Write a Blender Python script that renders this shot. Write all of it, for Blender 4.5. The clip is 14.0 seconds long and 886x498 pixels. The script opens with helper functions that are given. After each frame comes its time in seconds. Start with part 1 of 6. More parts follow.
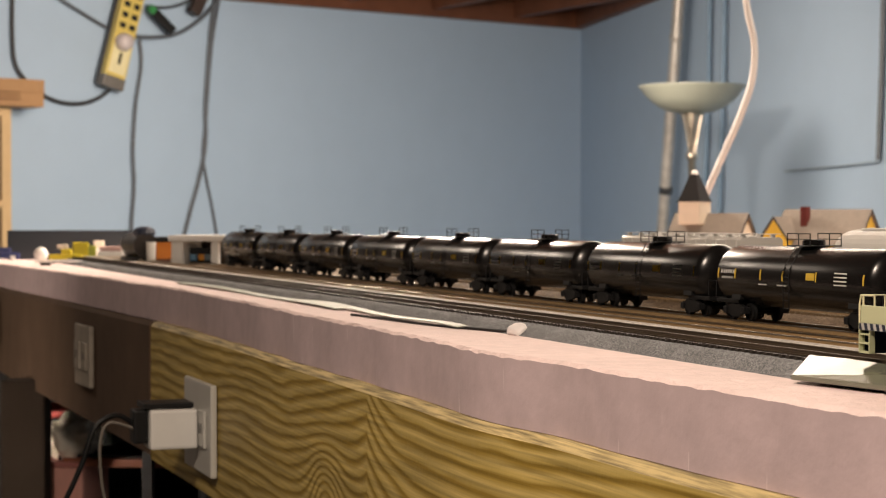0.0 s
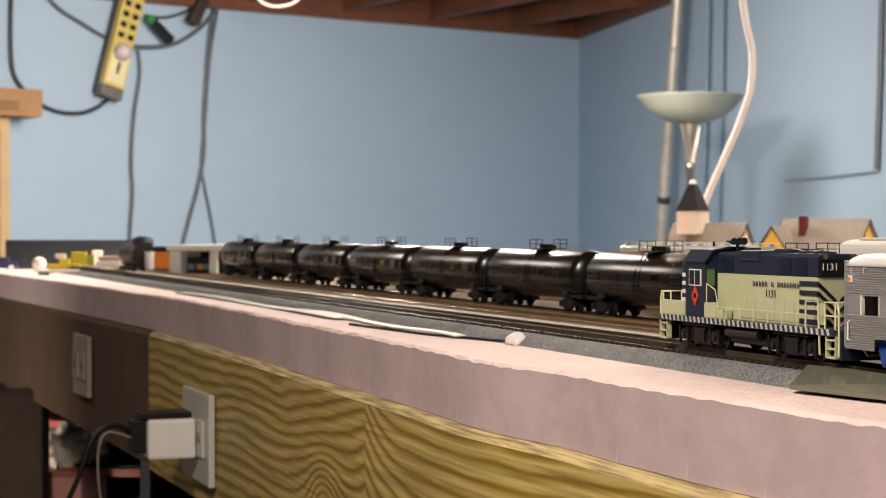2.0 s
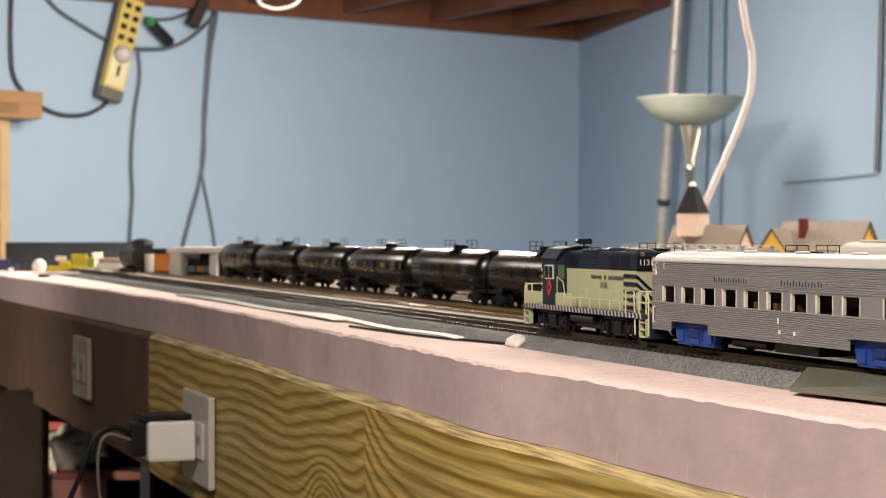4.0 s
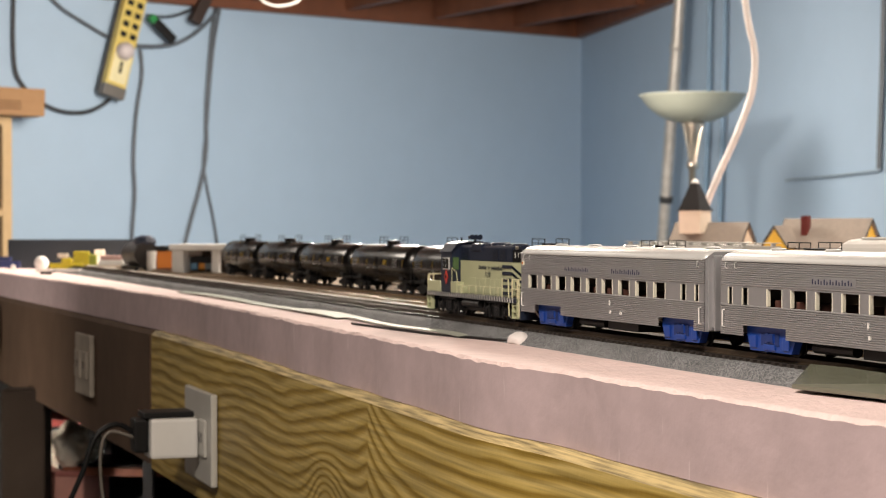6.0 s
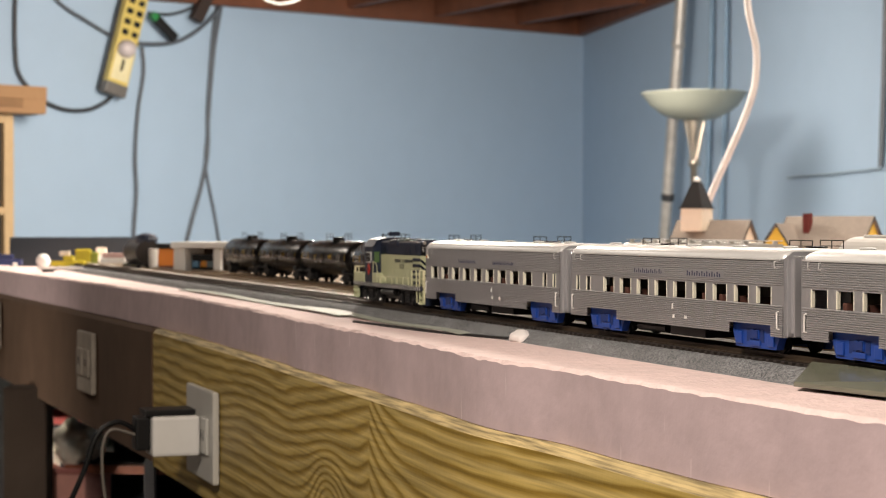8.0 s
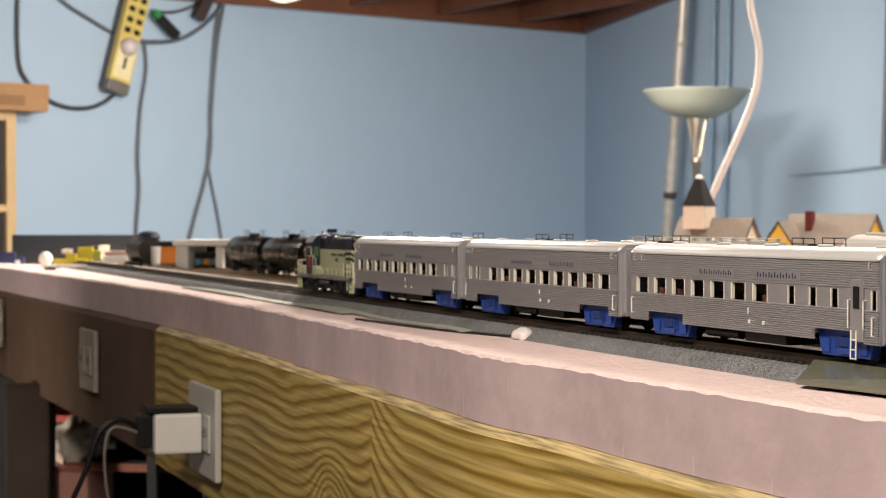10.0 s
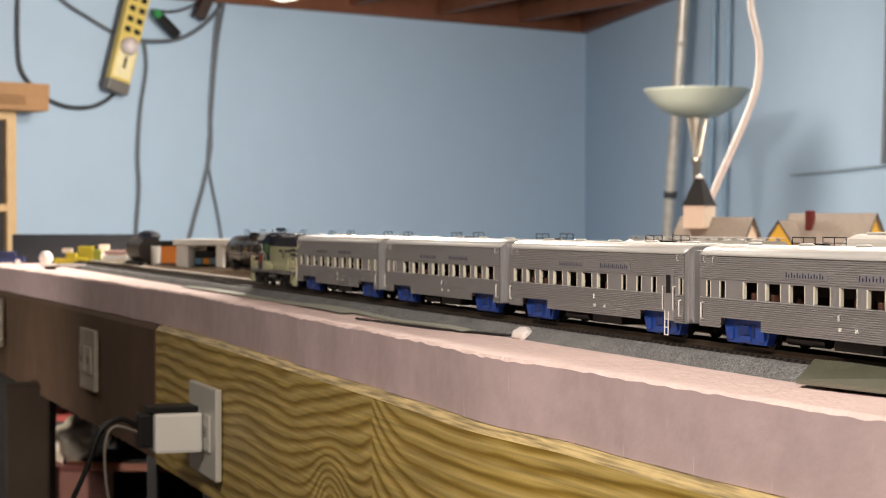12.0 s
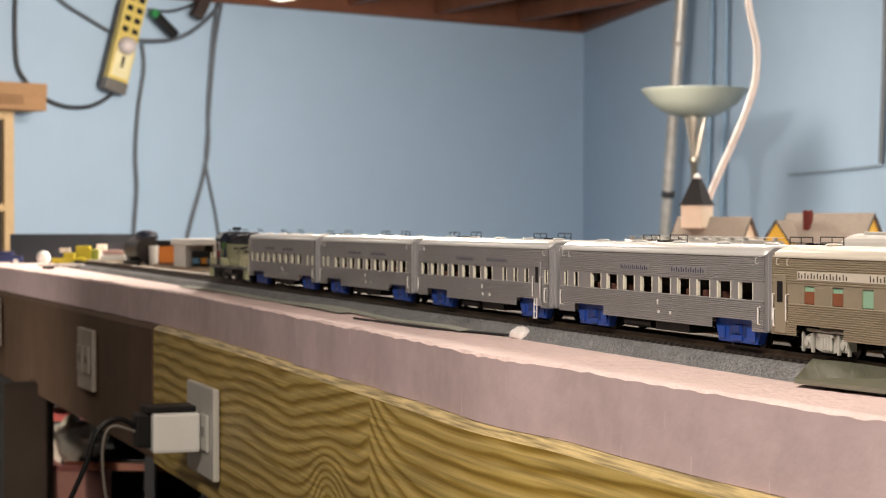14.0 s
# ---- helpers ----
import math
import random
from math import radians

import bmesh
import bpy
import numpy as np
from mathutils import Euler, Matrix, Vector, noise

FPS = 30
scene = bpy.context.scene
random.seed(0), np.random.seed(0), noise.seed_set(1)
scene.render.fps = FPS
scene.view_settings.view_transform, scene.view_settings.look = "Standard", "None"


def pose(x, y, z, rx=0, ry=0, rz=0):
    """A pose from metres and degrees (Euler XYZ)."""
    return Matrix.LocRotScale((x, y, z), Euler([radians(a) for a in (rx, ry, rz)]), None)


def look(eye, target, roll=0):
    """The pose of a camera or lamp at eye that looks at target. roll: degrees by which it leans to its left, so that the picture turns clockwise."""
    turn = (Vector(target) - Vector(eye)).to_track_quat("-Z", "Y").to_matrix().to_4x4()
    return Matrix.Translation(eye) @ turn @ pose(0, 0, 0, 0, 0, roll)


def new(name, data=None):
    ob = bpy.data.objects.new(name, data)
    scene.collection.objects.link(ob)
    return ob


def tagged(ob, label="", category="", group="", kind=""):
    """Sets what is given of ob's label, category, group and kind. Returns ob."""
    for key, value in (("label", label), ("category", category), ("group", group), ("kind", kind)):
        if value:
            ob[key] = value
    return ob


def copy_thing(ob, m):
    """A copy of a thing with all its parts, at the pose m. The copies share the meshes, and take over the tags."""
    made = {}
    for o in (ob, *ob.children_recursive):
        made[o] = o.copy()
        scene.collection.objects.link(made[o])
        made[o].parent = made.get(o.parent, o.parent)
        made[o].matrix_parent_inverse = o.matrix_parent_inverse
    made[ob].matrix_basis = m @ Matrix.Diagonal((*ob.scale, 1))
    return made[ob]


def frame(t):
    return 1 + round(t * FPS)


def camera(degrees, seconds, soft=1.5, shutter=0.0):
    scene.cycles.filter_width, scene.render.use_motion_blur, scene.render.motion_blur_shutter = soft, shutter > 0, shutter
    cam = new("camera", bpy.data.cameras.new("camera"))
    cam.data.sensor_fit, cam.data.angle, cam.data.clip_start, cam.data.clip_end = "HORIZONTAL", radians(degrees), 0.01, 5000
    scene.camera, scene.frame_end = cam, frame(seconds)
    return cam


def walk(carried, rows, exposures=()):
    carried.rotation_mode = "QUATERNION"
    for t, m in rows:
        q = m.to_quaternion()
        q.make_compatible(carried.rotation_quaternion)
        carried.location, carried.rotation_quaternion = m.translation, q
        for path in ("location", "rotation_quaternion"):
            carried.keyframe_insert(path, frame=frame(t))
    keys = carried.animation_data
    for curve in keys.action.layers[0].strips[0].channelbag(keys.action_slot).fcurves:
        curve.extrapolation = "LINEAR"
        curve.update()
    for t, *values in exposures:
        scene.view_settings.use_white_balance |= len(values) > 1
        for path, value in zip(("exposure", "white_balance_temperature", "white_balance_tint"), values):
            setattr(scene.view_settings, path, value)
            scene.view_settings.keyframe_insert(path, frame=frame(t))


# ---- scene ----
# ------------------------------------------------------------------ camera
EYE = (0.0, 0.0, 1.40)
cam = camera(26.73, 14.0, soft=1.05)
cam.data.dof.use_dof = True
cam.data.dof.focus_distance = 0.86
cam.data.dof.aperture_fstop = 33.0


def aim(yaw, pitch, roll=0.0):
    """A level camera at the eye, turned left by yaw and up by pitch (degrees)."""
    return pose(EYE[0], EYE[1], EYE[2], 90 + pitch, 0, yaw) @ pose(0, 0, 0, 0, 0, roll)


PATH = [(0.0, -0.043, -0.911), (0.5, -0.043, -0.851), (1.0, -0.069, -0.781), (1.5, -0.087, -0.668),
        (2.0, -0.095, -0.616), (2.5, -0.075, -0.547), (3.0, -0.104, -0.538), (5.5, -0.049, -0.608),
        (6.0, -0.026, -0.634), (6.5, -0.005, -0.642), (7.0, 0.002, -0.660), (7.5, 0.0, -0.677),
        (8.0, 0.026, -0.703), (10.5, 0.104, -0.781), (11.0, 0.109, -0.790), (11.5, 0.109, -0.799),
        (12.0, 0.104, -0.790), (12.5, 0.087, -0.799), (13.0, 0.066, -0.799), (13.5, 0.052, -0.790),
        (14.0, 0.035, -0.799)]
walk(cam, [(t, aim(yaw, pitch)) for t, yaw, pitch in PATH], exposures=[(0.0, -0.22, 7500, 14), (1.5, -0.20, 7500, 14), (2.0, -0.02, 6900, 11), (3.0, 0.05, 6800, 10), (14.0, 0.05, 6800, 10)])

# ------------------------------------------------------------------ world and lamps
world = bpy.data.worlds.new("world")
world.use_nodes = True
world.node_tree.nodes["Background"].inputs[0].default_value = (0.55, 0.62, 0.75, 1)
world.node_tree.nodes["Background"].inputs[1].default_value = 0.05
scene.world = world


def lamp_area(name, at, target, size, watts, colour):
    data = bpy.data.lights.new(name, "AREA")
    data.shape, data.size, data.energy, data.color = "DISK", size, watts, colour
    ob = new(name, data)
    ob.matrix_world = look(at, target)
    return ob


def lamp_bulb(name, at, radius, watts, colour):
    data = bpy.data.lights.new(name, "POINT")
    data.shadow_soft_size, data.energy, data.color = radius, watts, colour
    ob = new(name, data)
    ob.location = at
    return ob


def lamp_tube(name, at, yaw, length, width, watts, colour):
    """A long ceiling fixture that shines down."""
    data = bpy.data.lights.new(name, "AREA")
    data.shape, data.size, data.size_y, data.energy, data.color = "RECTANGLE", length, width, watts, colour
    ob = new(name, data)
    ob.matrix_world = pose(*at, 0, 0, yaw)
    return ob


lamp_area("ceiling_lamp_near", (-0.30, 0.28, 2.04), (-0.02, 1.25, 1.18), 0.26, 14.5, (1.0, 0.89, 0.80))
lamp_tube("ceiling_strip_light", (0.62, 2.45, 2.21), 109.5, 1.9, 0.34, 27, (1.0, 0.90, 0.80))
# Unseen fill, added to lift the dark fascia and posts at far left.
lamp_area("aisle_fill_lamp", (-1.5, 3.3, 2.22), (-0.9, 2.4, 0.9), 0.40, 6, (1.0, 0.91, 0.82))
lamp_bulb("hanging_bulb", (-0.10, 3.05, 1.90), 0.05, 60, (1.0, 0.91, 0.81))
# Added one-sided disc beside the bulb: extra light for the walls only.
lamp_area("ceiling_panel", (-0.10, 3.12, 1.88), (-1.0, 8.0, 1.00), 0.12, 28, (1.0, 0.91, 0.82))
# Unseen soft fill, added to even out the back wall and corner.
lamp_area("wall_fill_soft", (0.05, 4.6, 2.18), (-1.0, 7.5, 0.8), 0.8, 62, (1.0, 0.91, 0.82))
# Unseen narrow fill, added only to brighten the things below the fascia.
low_fill = lamp_area("under_table_fill", (-1.45, 1.75, 1.02), (-0.50, 2.70, 1.06), 0.12, 0.6, (1.0, 0.90, 0.80))
low_fill.data.spread = radians(44)

# ------------------------------------------------------------------ helpers for nodes and meshes


def mat(name, colour, rough=0.6, metal=0.0, var=0.12, scale=40.0, bump=0.0, bump_scale=200.0, spec=0.5, coat=0.0):
    """A surface with a fine grain and a broad stain over its base colour."""
    m = bpy.data.materials.new(name)
    m.use_nodes = True
    nt = m.node_tree
    b = nt.nodes["Principled BSDF"]
    b.inputs["Roughness"].default_value = rough
    b.inputs["Metallic"].default_value = metal
    b.inputs["Specular IOR Level"].default_value = spec
    b.inputs["Coat Weight"].default_value = coat
    tc = nt.nodes.new("ShaderNodeTexCoord")
    n1 = nt.nodes.new("ShaderNodeTexNoise")
    n1.inputs["Scale"].default_value, n1.inputs["Detail"].default_value = scale, 6
    n2 = nt.nodes.new("ShaderNodeTexNoise")
    n2.inputs["Scale"].default_value, n2.inputs["Detail"].default_value = scale * 0.11, 3
    add = nt.nodes.new("ShaderNodeMath")
    add.operation = "ADD"
    nt.links.new(tc.outputs["Object"], n1.inputs["Vector"])
    nt.links.new(tc.outputs["Object"], n2.inputs["Vector"])
    nt.links.new(n1.outputs["Fac"], add.inputs[0])
    nt.links.new(n2.outputs["Fac"], add.inputs[1])
    ramp = nt.nodes.new("ShaderNodeMapRange")
    ramp.inputs[1].default_value, ramp.inputs[2].default_value = 0.6, 1.4
    ramp.inputs[3].default_value, ramp.inputs[4].default_value = 1 - var, 1 + var
    nt.links.new(add.outputs[0], ramp.inputs[0])
    mul = nt.nodes.new("ShaderNodeVectorMath")
    mul.operation = "SCALE"
    mul.inputs[0].default_value = colour[:3]
    nt.links.new(ramp.outputs[0], mul.inputs["Scale"])
    nt.links.new(mul.outputs[0], b.inputs["Base Color"])
    if bump:
        n3 = nt.nodes.new("ShaderNodeTexNoise")
        n3.inputs["Scale"].default_value, n3.inputs["Detail"].default_value = bump_scale, 4
        nt.links.new(tc.outputs["Object"], n3.inputs["Vector"])
        bp = nt.nodes.new("ShaderNodeBump")
        bp.inputs["Strength"].default_value, bp.inputs["Distance"].default_value = bump, 0.002
        nt.links.new(n3.outputs["Fac"], bp.inputs["Height"])
        nt.links.new(bp.outputs["Normal"], b.inputs["Normal"])
    return m


def part(name, bm, material, parent=None, label="", smooth=False):
    """Links a bmesh as one mesh object, under a thing or a part."""
    me = bpy.data.meshes.new(name)
    bm.normal_update()
    bm.to_mesh(me)
    bm.free()
    if smooth:
        me.polygons.foreach_set("use_smooth", [True] * len(me.polygons))
    for m in (material if isinstance(material, (list, tuple)) else [material]):
        me.materials.append(m)
    ob = new(name, me)
    if parent is not None:
        ob.parent = parent
    if label:
        tagged(ob, label)
    return ob


def again(ob, parent, m=None):
    """One more object on the same mesh."""
    o = new(ob.name.split(".")[0], ob.data)
    o.parent = parent
    if m is not None:
        o.matrix_basis = m
    return o


def thing(name, label, category, m=None, group="", kind=""):
    ob = new(name)
    ob.empty_display_size = 0.01
    if m is not None:
        ob.matrix_basis = m
    return tagged(ob, label, category, group, kind)


def box(bm, x0, x1, y0, y1, z0, z1, bevel=0.0):
    """A box, with bevelled edges if wanted, into bm."""
    v = [bm.verts.new((x, y, z)) for x in (x0, x1) for y in (y0, y1) for z in (z0, z1)]
    quads = ((0, 1, 3, 2), (4, 6, 7, 5), (0, 4, 5, 1), (2, 3, 7, 6), (0, 2, 6, 4), (1, 5, 7, 3))
    f = [bm.faces.new([v[i] for i in q]) for q in quads]
    if bevel:
        bmesh.ops.bevel(bm, geom=list({e for q in f for e in q.edges}), offset=bevel, segments=2, affect="EDGES", profile=0.6)
    return v


def boxes(*dims, bevel=0.0):
    bm = bmesh.new()
    for d in dims:
        box(bm, *d, bevel=bevel)
    return bm


def tube(bm, pts, r, n=8, caps=True):
    """A round bar along points; r is one radius or one for each point."""
    pts = [Vector(p) for p in pts]
    rs = r if isinstance(r, (list, tuple)) else [r] * len(pts)
    rings, up = [], None
    for i, p in enumerate(pts):
        d = (pts[min(i + 1, len(pts) - 1)] - pts[max(i - 1, 0)]).normalized()
        if up is None:
            up = d.orthogonal().normalized()
        a = (up - d * up.dot(d)).normalized()
        up, b = a, d.cross(a)
        rings.append([bm.verts.new(p + rs[i] * (math.cos(k * 2 * math.pi / n) * a + math.sin(k * 2 * math.pi / n) * b)) for k in range(n)])
    for q, w in zip(rings, rings[1:]):
        for k in range(n):
            bm.faces.new((q[k], q[(k + 1) % n], w[(k + 1) % n], w[k]))
    if caps:
        bm.faces.new(rings[0][::-1])
        bm.faces.new(rings[-1])


def lathe(bm, profile, n=24, at=(0, 0, 0)):
    """Turns (radius, height) pairs round the upright axis."""
    rings = []
    for r, z in profile:
        rings.append([bm.verts.new((at[0] + r * math.cos(k * 2 * math.pi / n), at[1] + r * math.sin(k * 2 * math.pi / n), at[2] + z)) for k in range(n)])
    for q, w in zip(rings, rings[1:]):
        for k in range(n):
            bm.faces.new((q[k], q[(k + 1) % n], w[(k + 1) % n], w[k]))
    bm.faces.new(rings[0][::-1])
    bm.faces.new(rings[-1])


def prism(bm, outline, h0, h1, axis="z"):
    """Pushes a flat outline from h0 to h1 along an axis."""
    def put(a, b, h):
        return {"z": (a, b, h), "x": (h, a, b), "y": (a, h, b)}[axis]
    lo = [bm.verts.new(put(a, b, h0)) for a, b in outline]
    hi = [bm.verts.new(put(a, b, h1)) for a, b in outline]
    n = len(outline)
    for i in range(n):
        bm.faces.new((lo[i], lo[(i + 1) % n], hi[(i + 1) % n], hi[i]))
    bm.faces.new(lo[::-1])
    bm.faces.new(hi)
    bmesh.ops.recalc_face_normals(bm, faces=bm.faces)


def smooth_line(pts, steps=8):
    """Catmull-Rom through points."""
    pts = [Vector(p) for p in pts]
    out = []
    for i in range(len(pts) - 1):
        p0, p1, p2, p3 = pts[max(i - 1, 0)], pts[i], pts[i + 1], pts[min(i + 2, len(pts) - 1)]
        for k in range(steps):
            t = k / steps
            out.append(0.5 * ((2 * p1) + (p2 - p0) * t + (2 * p0 - 5 * p1 + 4 * p2 - p3) * t * t + (3 * p1 - p0 - 3 * p2 + p3) * t ** 3))
    return out + [pts[-1]]


def words(name, text, size, material, parent, m, label=""):
    """Flat lettering as a mesh."""
    cu = bpy.data.curves.new(name, "FONT")
    cu.body, cu.size, cu.align_x, cu.align_y, cu.extrude, cu.resolution_u = text, size, "CENTER", "CENTER", 0.00006, 2
    tmp = bpy.data.objects.new(name, cu)
    scene.collection.objects.link(tmp)
    bpy.context.view_layer.update()
    me = bpy.data.meshes.new_from_object(tmp.evaluated_get(bpy.context.evaluated_depsgraph_get()))
    bpy.data.objects.remove(tmp)
    me.materials.clear()
    me.materials.append(material)
    ob = new(name, me)
    ob.parent, ob.matrix_basis = parent, m
    if label:
        tagged(ob, label)
    return ob


def shaped(verts_fn):
    bm = bmesh.new()
    verts_fn(bm)
    return bm


def grains(name, dark, light, scale=1300.0):
    """Loose granules, each of its own shade, with relief between them."""
    m = bpy.data.materials.new(name)
    m.use_nodes = True
    nt = m.node_tree
    b = nt.nodes["Principled BSDF"]
    b.inputs["Roughness"].default_value = 0.9
    tc = nt.nodes.new("ShaderNodeTexCoord")
    v = nt.nodes.new("ShaderNodeTexVoronoi")
    v.inputs["Scale"].default_value = scale
    nt.links.new(tc.outputs["Object"], v.inputs["Vector"])
    ramp = nt.nodes.new("ShaderNodeValToRGB")
    ramp.color_ramp.elements[0].color, ramp.color_ramp.elements[1].color = (*dark, 1), (*light, 1)
    ramp.color_ramp.elements[0].position, ramp.color_ramp.elements[1].position = 0.25, 0.85
    nt.links.new(v.outputs["Color"], ramp.inputs["Fac"])
    nz = nt.nodes.new("ShaderNodeTexNoise")
    nz.inputs["Scale"].default_value = 45
    nt.links.new(tc.outputs["Object"], nz.inputs["Vector"])
    mr = nt.nodes.new("ShaderNodeMapRange")
    mr.inputs[1].default_value, mr.inputs[2].default_value, mr.inputs[3].default_value, mr.inputs[4].default_value = 0.3, 0.7, 0.8, 1.15
    nt.links.new(nz.outputs["Fac"], mr.inputs[0])
    mul = nt.nodes.new("ShaderNodeVectorMath")
    mul.operation = "SCALE"
    nt.links.new(ramp.outputs["Color"], mul.inputs[0])
    nt.links.new(mr.outputs[0], mul.inputs["Scale"])
    nt.links.new(mul.outputs[0], b.inputs["Base Color"])
    bp = nt.nodes.new("ShaderNodeBump")
    bp.inputs["Strength"].default_value, bp.inputs["Distance"].default_value = 0.8, 0.0006
    bp.invert = True
    nt.links.new(v.outputs["Distance"], bp.inputs["Height"])
    nt.links.new(bp.outputs["Normal"], b.inputs["Normal"])
    return m


# ------------------------------------------------------------------ materials
def wall_paint():
    m = mat("blue_wall_paint", (0.345, 0.465, 0.60), 0.6, var=0.03, scale=9, bump=0.15, bump_scale=90)
    return m


BLUE_WALL = wall_paint()
JOIST = mat("red_brown_joist_wood", (0.15, 0.054, 0.027), 0.6, var=0.3, scale=14, bump=0.2)
SUBFLOOR = mat("subfloor_boards", (0.06, 0.033, 0.022), 0.8, var=0.3, scale=10)
CONCRETE = mat("concrete_floor", (0.25, 0.24, 0.22), 0.8, var=0.2, scale=8, bump=0.3)
PLAIN_WALL = mat("dark_unseen_wall", (0.075, 0.055, 0.042), 0.7, var=0.2, scale=6)
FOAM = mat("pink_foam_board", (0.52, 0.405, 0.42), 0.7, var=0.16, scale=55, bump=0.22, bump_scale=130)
FOAM_PALE = mat("pale_rough_foam_top", (0.76, 0.60, 0.575), 0.85, var=0.13, scale=90, bump=1.0, bump_scale=260)


def scratched(m):
    """Pale upright nicks over a foam face."""
    nt = m.node_tree
    b = nt.nodes["Principled BSDF"]
    was = b.inputs["Base Color"].links[0].from_socket
    tc = nt.nodes.new("ShaderNodeTexCoord")
    mp = nt.nodes.new("ShaderNodeMapping")
    mp.inputs["Scale"].default_value = (170, 170, 22)
    nz = nt.nodes.new("ShaderNodeTexNoise")
    nz.inputs["Scale"].default_value, nz.inputs["Detail"].default_value = 1.0, 2
    mr = nt.nodes.new("ShaderNodeMapRange")
    mr.inputs[1].default_value, mr.inputs[2].default_value, mr.inputs[3].default_value, mr.inputs[4].default_value = 0.70, 0.76, 0.0, 0.5
    mix = nt.nodes.new("ShaderNodeMix")
    mix.data_type = "RGBA"
    mix.inputs[7].default_value = (0.82, 0.72, 0.71, 1)
    nt.links.new(tc.outputs["Object"], mp.inputs["Vector"])
    nt.links.new(mp.outputs[0], nz.inputs["Vector"])
    nt.links.new(nz.outputs["Fac"], mr.inputs[0])
    nt.links.new(mr.outputs[0], mix.inputs["Factor"])
    nt.links.new(was, mix.inputs[6])
    nt.links.new(mix.outputs[2], b.inputs["Base Color"])


scratched(FOAM)
DARK_BOARD = mat("dark_brown_board", (0.105, 0.066, 0.044), 0.85, var=0.25, scale=20, bump=0.2, spec=0.15)
BALLAST = grains("grey_granite_ballast", (0.065, 0.07, 0.075), (0.33, 0.335, 0.34), 1900.0)
PALE_BALLAST = grains("pale_ballast", (0.28, 0.25, 0.22), (0.62, 0.58, 0.52))
DARK_BALLAST = grains("dark_brown_ballast", (0.07, 0.045, 0.026), (0.26, 0.18, 0.11))
TIE = mat("dark_plastic_ties", (0.022, 0.017, 0.014), 0.6, var=0.2)
TIE_BROWN = mat("brown_plastic_ties", (0.13, 0.085, 0.045), 0.65, var=0.3)
RAIL = mat("brown_weathered_rail", (0.30, 0.20, 0.10), 0.45, 0.3, var=0.3, scale=120)
# Near rails: brown darkened by the passing train's shade, put into the colour.
RAIL_DARK = mat("shade_toned_rail", (0.055, 0.038, 0.024), 0.55, 0.2, var=0.3, scale=120)
RAIL_TOP = mat("worn_nickel_rail_head", (0.45, 0.40, 0.34), 0.3, 1.0, var=0.2, scale=150)
SILVER = mat("silver_painted_plastic", (0.46, 0.46, 0.475), 0.38, 0.62, var=0.06, scale=60)
SILVER_ROOF = mat("silver_roof_paint", (0.62, 0.62, 0.61), 0.38, 0.3, var=0.06, scale=60)
BLUE_PLASTIC = mat("bright_blue_plastic", (0.010, 0.050, 0.27), 0.42, var=0.1, scale=120)
BLACK = mat("black_plastic", (0.007, 0.007, 0.0075), 0.5, var=0.2, scale=90, spec=0.3)
TANK_BLACK = mat("satin_black_tank_paint", (0.006, 0.0056, 0.0055), 0.25, var=0.2, scale=60, spec=0.42)
WHITE = mat("white_plastic", (0.72, 0.71, 0.68), 0.45, var=0.05, scale=60)
IVORY = mat("ivory_window_frame", (0.72, 0.70, 0.58), 0.4, var=0.05)
NAVY = mat("dark_navy_paint", (0.013, 0.020, 0.040), 0.42, var=0.15, scale=90)
SAGE = mat("pale_sage_green_paint", (0.46, 0.48, 0.30), 0.45, var=0.07, scale=70)
YELLOW = mat("yellow_paint", (0.70, 0.47, 0.06), 0.5, var=0.06)
RED = mat("red_paint", (0.55, 0.05, 0.03), 0.5, var=0.1)
CHAMPAGNE = mat("champagne_silver_paint", (0.41, 0.355, 0.265), 0.40, 0.5, var=0.07, scale=70)
STEEL = mat("brushed_steel", (0.50, 0.45, 0.38), 0.3, 1.0, var=0.1)

# ------------------------------------------------------------------ the room
FOAM_TOP, FOAM_LOW = 1.3325, 1.2967
CEIL = 2.25
CORNER = Vector((0.624, 8.375))
LEFT_DIR = Vector((-0.755, -0.656))
RIGHT_DIR = Vector((0.188, -0.982))


def wall(name, a, b, z0, z1, thick, material, label):
    a, b = Vector(a), Vector(b)
    d = (b - a).normalized()
    n = Vector((-d.y, d.x)) * thick
    bm = bmesh.new()
    prism(bm, [a, b, b + n, a + n], z0, z1)
    return tagged(part(name, bm, material), label, "wall", kind="structure")


def room():
    lc, rc = CORNER + LEFT_DIR * 3.7, CORNER + RIGHT_DIR * 11.1
    wall("wall_back", CORNER, lc, 0, 2.58, -0.12, BLUE_WALL, "sky blue painted basement wall with hanging cables")
    wall("wall_side", CORNER, rc, 0, 2.58, 0.12, BLUE_WALL, "sky blue painted basement wall with pipe and conduit")
    # Walls out of view, made dark so glossy car sides reflect little.
    wall("wall_west", lc, (-3.75, -2.4), 0, 2.58, -0.12, PLAIN_WALL, "unseen dark brown wall, kept dark for reflections")
    wall("wall_south", (-3.75, -2.4), (rc.x, -2.4), 0, 2.58, -0.12, PLAIN_WALL, "unseen dark brown wall, kept dark for reflections")
    bm = boxes((-4.6, 3.4, -2.6, 9.2, -0.1, 0.0))
    tagged(part("floor", bm, CONCRETE), "grey concrete basement floor", "floor", kind="structure")
    # ceiling: boards above joists, one mesh
    bm = boxes((-4.6, 3.4, -2.6, 9.2, 2.47, 2.51))
    tagged(part("ceiling", bm, SUBFLOOR), "dark unfinished subfloor boards above open joists", "ceiling", kind="structure")


room()


